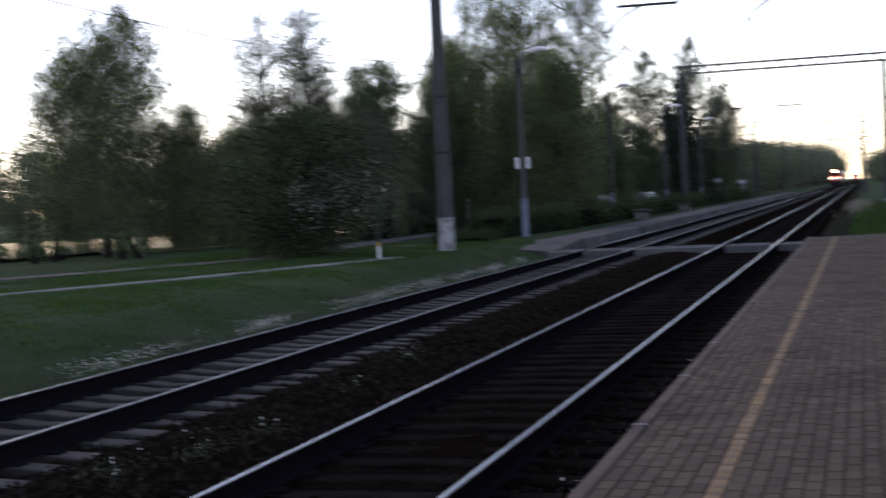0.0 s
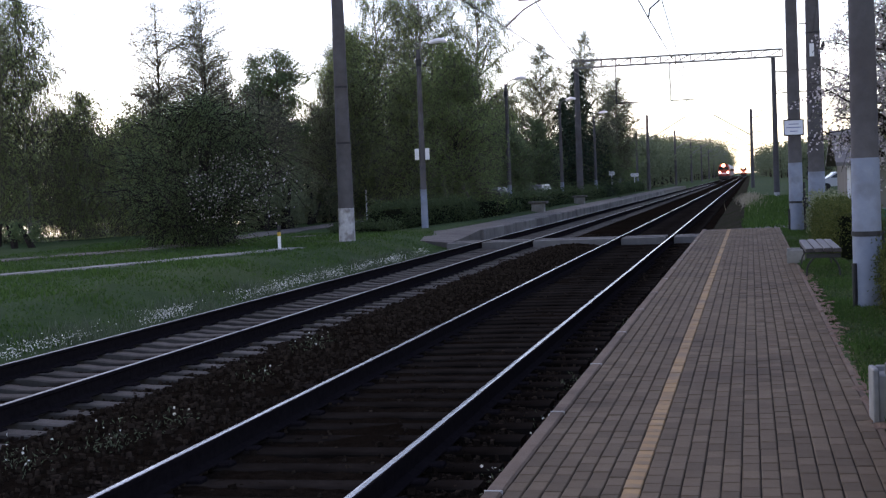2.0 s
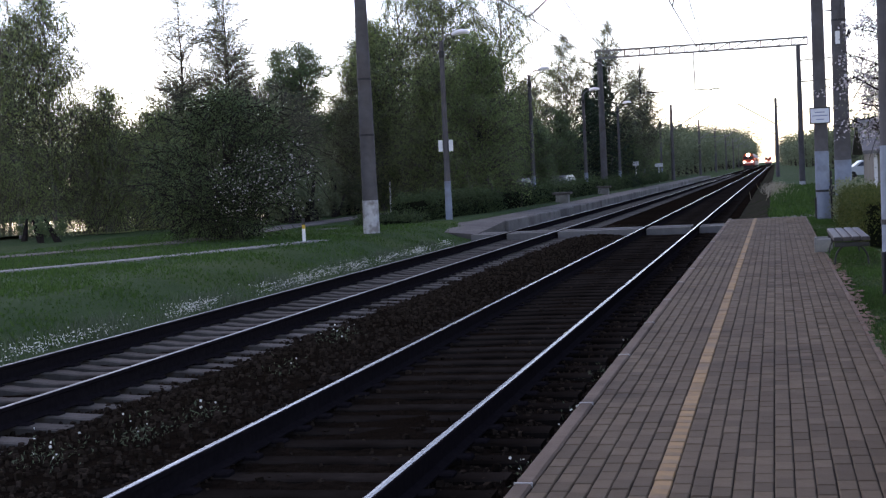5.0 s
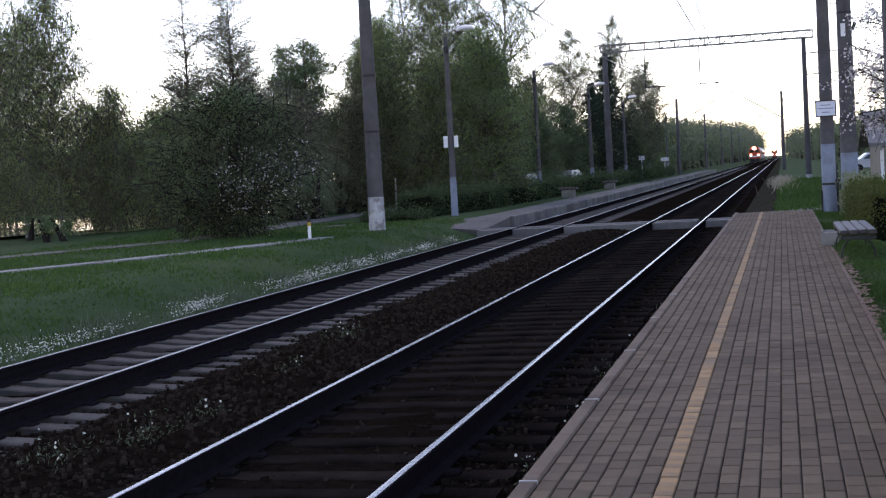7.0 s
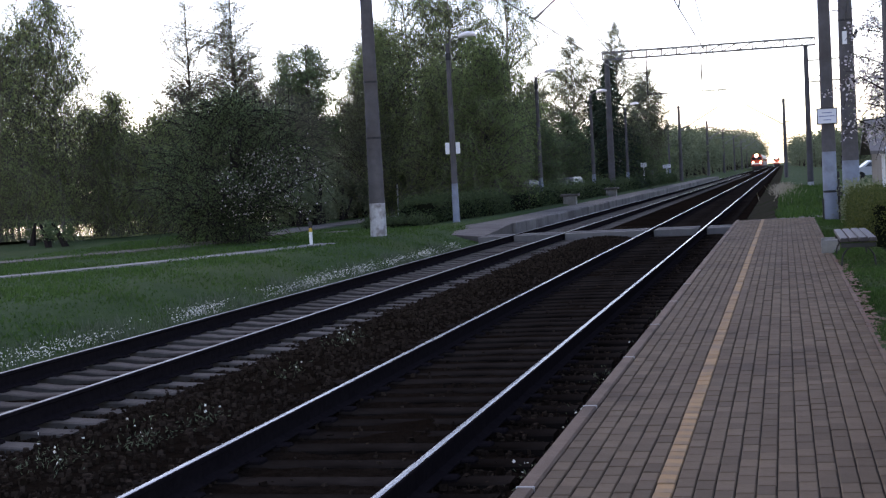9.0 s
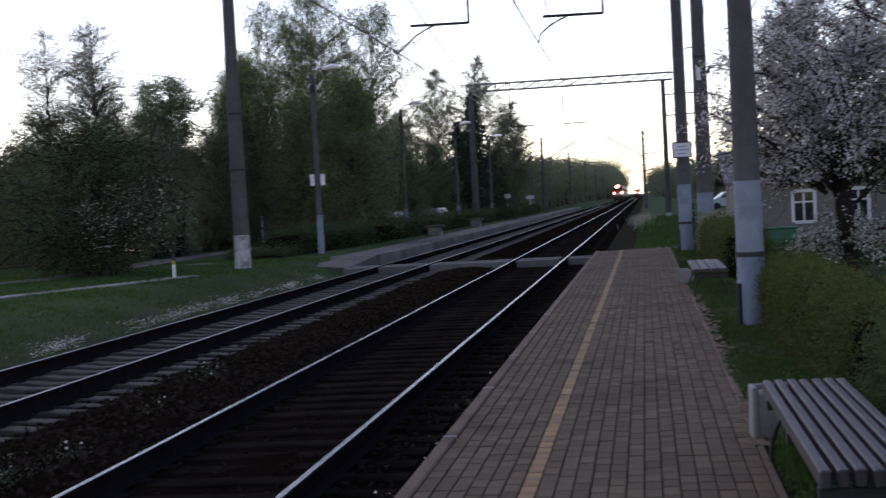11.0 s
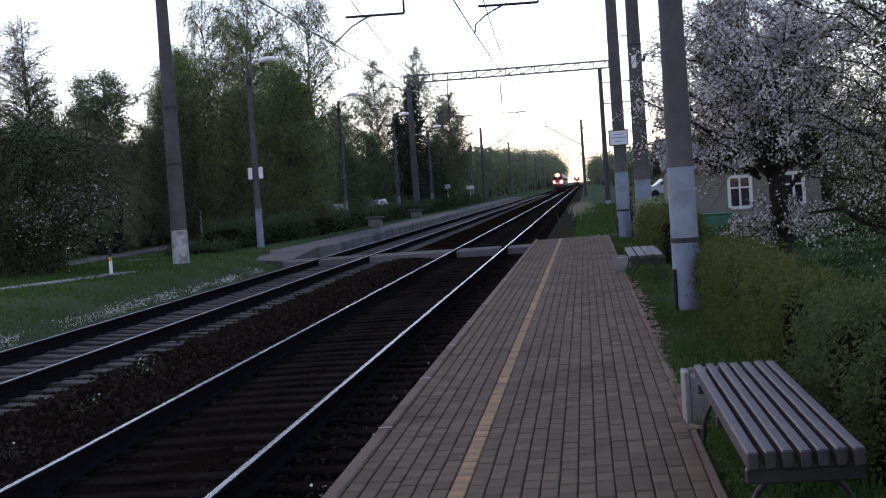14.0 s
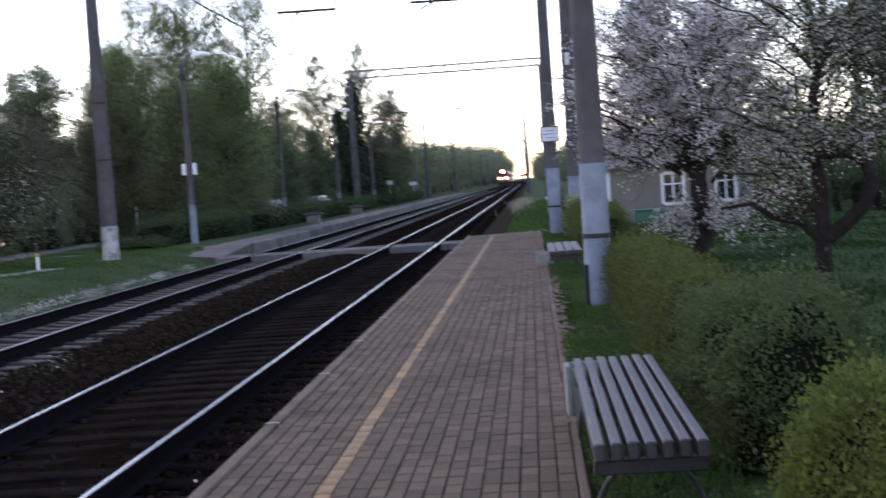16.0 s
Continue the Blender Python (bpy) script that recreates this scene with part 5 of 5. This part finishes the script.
tagged(quads("weed_flowers", leaves(rng, p2, 0.025, 0, 0.95), M["petal"]), "tiny pale flowers on the ballast weeds", "weeds", kind="stuff")


# ---- small things on the far side ----
mp = thing("marker_post", "short white marker post with a yellow band", "marker post", (-11.22, 33.6, 0.08))
part("post", Geo().tube([(0, 0, -0.2), (0, 0, 0.36)], 0.042, 10), M["white"], mp)
part("band", Geo().tube([(0, 0, 0.36), (0, 0, 0.46)], 0.044, 10), M["yel_paint"], mp)
part("cap", Geo().tube([(0, 0, 0.46), (0, 0, 0.62), (0, 0, 0.63)], [0.043, 0.043, 0.02], 10), M["iron"], mp)


def slab_bench(at):
    ob = thing("concrete_bench", "grey concrete block with an overhanging lid slab", "concrete block", at, group="far platform blocks")
    part("base", Geo().box(-0.32, 0.32, -0.28, 0.28, 0, 0.42, 0.02), M["concrete"], ob)
    part("lid", Geo().box(-0.46, 0.46, -0.38, 0.38, 0.43, 0.55, 0.02), M["asphalt"], ob)


slab_bench((-9.85, 69.0, 0.0))
slab_bench((-9.95, 87.0, 0.0))
rb = thing("low_hut", "low dull red box with a grey lid", "box", (-15.75, 60, -0.15))
part("box_wall", Geo().box(-0.42, 0.42, -0.3, 0.3, 0, 0.26, 0.01), M["red"], rb)
part("lid", Geo().prism([(-0.48, 0.26), (0.48, 0.26), (0.4, 0.42), (-0.38, 0.46)], -0.36, 0.36), M["concrete"], rb)
wb = thing("kerb_block", "pale concrete kerb block beside the red box", "concrete block", (-16.9, 60, -0.1))
part("block_body", Geo().box(-0.55, 0.55, -0.15, 0.15, -0.1, 0.17, 0.02), M["white"], wb)
wp = thing("sign_post", "thin white post beside the path", "post", (-16.9, 62, 0))
part("post", Geo().tube([(0, 0, -0.2), (0, 0, 1.5)], 0.04, 8), M["white"], wp)
for x, y, z, w_ in ((-10.9, 118, 2.0, 0.25), (-10.6, 138, 1.8, 0.4)):
    sp = thing("platform_sign", "small white sign plate on a thin post", "sign", (x, y, 0), group="platform signs")
    part("post", Geo().tube([(0, 0, -0.2), (0, 0, z)], 0.04, 8), M["white"], sp)
    part("plate", Geo().box(-w_, w_, -0.05, -0.03, z - 0.2, z + 0.15, 0.01), M["white"], sp)


def car(at, turn, paint, label):
    """A parked hatchback."""
    ob = thing("parked_car", label, "car", at, turn)
    side = [(-2.0, 0.35), (-2.05, 0.65), (-1.95, 0.85), (-1.2, 0.95), (-0.55, 1.42), (0.9, 1.45), (1.65, 1.0), (1.95, 0.92), (2.02, 0.6), (1.95, 0.35)]
    g = Geo()
    n_ = len(side)
    vs = []
    for y, k in ((-0.86, 0), (-0.8, 1), (0.8, 1), (0.86, 0)):
        for x, z in side:
            inset = 0.12 if z > 1.1 else 0
            vs.append((x, (abs(y) - inset) * (1 if y > 0 else -1), z))
    fs = [(i, (i + 1) % n_, n_ + (i + 1) % n_, n_ + i) for i in range(n_)] + [(n_ + i, n_ + (i + 1) % n_, 2 * n_ + (i + 1) % n_, 2 * n_ + i) for i in range(n_)] + [(2 * n_ + i, 2 * n_ + (i + 1) % n_, 3 * n_ + (i + 1) % n_, 3 * n_ + i) for i in range(n_)]
    g.add(vs, fs + [tuple(range(n_)), tuple(3 * n_ + i for i in range(n_))[::-1]])
    part("body", g, paint, ob)
    for s_ in (-1, 1):
        g = Geo()
        g.add([(-1.0, s_ * 0.872, 0.98), (-0.52, s_ * 0.752, 1.36), (0.85, s_ * 0.752, 1.38), (1.35, s_ * 0.872, 1.0)], [(0, 1, 2, 3)])
        part("side_window", g, M["glass"], ob)
        for x in (-1.3, 1.3):
            part("wheel", Geo().tube([(x, s_ * 0.7, 0.31), (x, s_ * 0.88, 0.31)], 0.31, 16), M["rubber"], ob)
    for x0, z0, x1, z1 in ((-1.17, 0.985, -0.6, 1.405), (1.6, 1.045, 0.95, 1.44)):
        g = Geo()
        e = -0.02 if x0 < 0 else 0.02
        g.add([(x0 + e, -0.66, z0), (x0 + e, 0.66, z0), (x1 + e, 0.6, z1), (x1 + e, -0.6, z1)], [(0, 1, 2, 3)])
        part("windscreen", g, M["glass"], ob)
    return ob


car((-12.6, 69, -0.1), 75, M["car_dark"], "dark parked car behind the hedge")
car((-13.6, 92, -0.1), 80, M["car_dark"], "dark parked car beneath the trees")
car((7.4, 108, -0.05), 8, M["car_white"], "white car parked on the station road")

# ---- house behind the fruit trees ----
hs = thing("house", "small beige plastered house with white windows", "house", (0, 50, -0.6))
HX0, HX1 = 4.0, 9.2
wins = [(5.98, 6.74, 0.9, 2.0), (7.9, 8.6, 0.9, 2.0)]
cuts = [HX0] + [v for w_ in wins for v in w_[:2]] + [HX1]
for i in range(0, len(cuts), 2):
    part("wall", Geo().box(cuts[i], cuts[i + 1], 0, 0.35, -0.3, 2.4), M["plaster"], hs)
for x0, x1, z0, z1 in wins:
    part("wall", Geo().box(x0 + 0.002, x1 - 0.002, 0.002, 0.35, -0.3, z0), M["plaster"], hs)
    part("wall", Geo().box(x0 + 0.002, x1 - 0.002, 0.002, 0.35, z1, 2.4), M["plaster"], hs)
    wf = part("window", Geo().box(x0 + 0.01, x1 - 0.01, 0.12, 0.14, z0 + 0.01, z1 - 0.01), M["glass"], hs)
    for a in ((x0 - 0.06, x0 + 0.05, z0, z1), (x1 - 0.05, x1 + 0.06, z0, z1), ((x0 + x1) / 2 - 0.03, (x0 + x1) / 2 + 0.03, z0, z1), (x0 + 0.05, x1 - 0.05, z0 - 0.06, z0 + 0.05), (x0 + 0.05, x1 - 0.05, z1 - 0.05, z1 + 0.06), (x0 + 0.05, x1 - 0.05, z0 + 0.68, z0 + 0.74)):
        part("frame_bar", Geo().box(a[0], a[1], -0.03, 0.1, a[2], a[3]), M["white"], wf, "white wooden window frame")
part("wall", Geo().box(HX0, HX0 + 0.35, 0.352, 6, -0.3, 2.4), M["plaster"], hs)
part("wall", Geo().box(HX1 - 0.35, HX1, 0.352, 6, -0.3, 2.4), M["plaster"], hs)
part("wall", Geo().box(HX0 + 0.352, HX1 - 0.352, 5.65, 6, -0.3, 2.4), M["plaster"], hs)
part("corner_board", Geo().box(HX0 - 0.02, HX0 + 0.1, -0.03, -0.002, -0.2, 2.38), M["white"], hs)
part("roof", Geo().add([(HX0 - 0.4, -0.5, 2.3), (HX1 + 0.4, -0.5, 2.3), (HX1 + 0.4, 3, 3.5), (HX0 - 0.4, 3, 3.5), (HX0 - 0.4, 6.5, 2.3), (HX1 + 0.4, 6.5, 2.3),
                        (HX0 - 0.4, -0.5, 2.42), (HX1 + 0.4, -0.5, 2.42), (HX1 + 0.4, 3, 3.62), (HX0 - 0.4, 3, 3.62), (HX0 - 0.4, 6.5, 2.42), (HX1 + 0.4, 6.5, 2.42)],
                       [(0, 1, 2, 3), (3, 2, 5, 4), (6, 7, 8, 9), (9, 8, 11, 10), (0, 1, 7, 6), (4, 5, 11, 10), (0, 3, 9, 6), (3, 4, 10, 9), (1, 2, 8, 7), (2, 5, 11, 8)]), M["roof"], hs)
for s_ in (HX0 + 0.02, HX1 - 0.32):
    part("gable", Geo().add([(s_, 0, 2.4), (s_, 6, 2.4), (s_, 3, 3.45), (s_ + 0.3, 0, 2.4), (s_ + 0.3, 6, 2.4), (s_ + 0.3, 3, 3.45)], [(0, 1, 2), (3, 4, 5), (0, 1, 4, 3), (1, 2, 5, 4), (2, 0, 3, 5)]), M["plaster"], hs)
gb = thing("green_bin", "low green painted box in front of the house", "box", (5.05, 45.2, -0.55))
part("box_body", Geo().box(-0.5, 0.5, -0.3, 0.3, 0.0, 0.78, 0.02), M["green_paint"], gb)
part("lid", Geo().box(-0.52, 0.52, -0.32, 0.32, 0.79, 0.85, 0.015), M["green_paint"], gb)

# ---- the train far down the line ----
TY = 395.0
loco = thing("locomotive", "red locomotive with bright headlamps far down the line", "train", (FAR_X, TY, RAIL_Z))
prof = [(-1.5, 1.0), (1.5, 1.0), (1.55, 2.2), (1.5, 3.3), (1.1, 4.2), (0.5, 4.45), (-0.5, 4.45), (-1.1, 4.2), (-1.5, 3.3), (-1.55, 2.2)]
part("body", Geo().prism(prof, 0, 17), M["train_red"], loco)
part("stripe", Geo().box(-1.5, 1.5, -0.05, -0.01, 1.55, 1.85), M["white"], loco)
for s_ in (-1, 1):
    part("windscreen", Geo().box(s_ * 0.72 - 0.6, s_ * 0.72 + 0.6, -0.06, -0.005, 2.75, 3.55), M["glass"], loco)
    part("buffer", Geo().tube([(s_ * 0.9, 0, 1.1), (s_ * 0.9, -0.6, 1.1)], 0.22, 12), M["iron"], loco)
part("headlamp", Geo().tube([(-0.05, -0.01, 3.95), (-0.05, -0.1, 3.95)], 0.32, 16), headlamp, loco, "glowing headlamp")
for s_ in (-1, 1):
    part("headlamp", Geo().tube([(s_ * 1.05, -0.01, 2.1), (s_ * 1.05, -0.1, 2.1)], 0.13, 12), headlamp, loco, "glowing headlamp")
part("plough", Geo().box(-1.3, 1.3, -0.4, 0.0, 0.15, 0.98, 0.05), M["iron"], loco)
for y in (3.5, 13.0):
    part("bogie", Geo().box(-1.2, 1.2, y - 2, y + 2, 0.02, 0.98, 0.05), M["iron"], loco)
for k in range(4):
    cg = thing("carriage", "grey passenger carriage behind the locomotive", "train", (FAR_X, TY + 18 + 24.5 * k, RAIL_Z), group="carriages")
    part("body", Geo().prism(prof, 0, 23.8), M["train_grey"], cg)
    part("window_band", Geo().box(1.56, 1.575, 1, 22.8, 2.3, 3.1), M["glass"], cg)
    for y in (4.0, 20.0):
        part("bogie", Geo().box(-1.2, 1.2, y - 1.8, y + 1.8, 0.02, 0.98, 0.05), M["iron"], cg)
copy_thing(loco, pose(NEAR_X, 640.0, RAIL_Z))
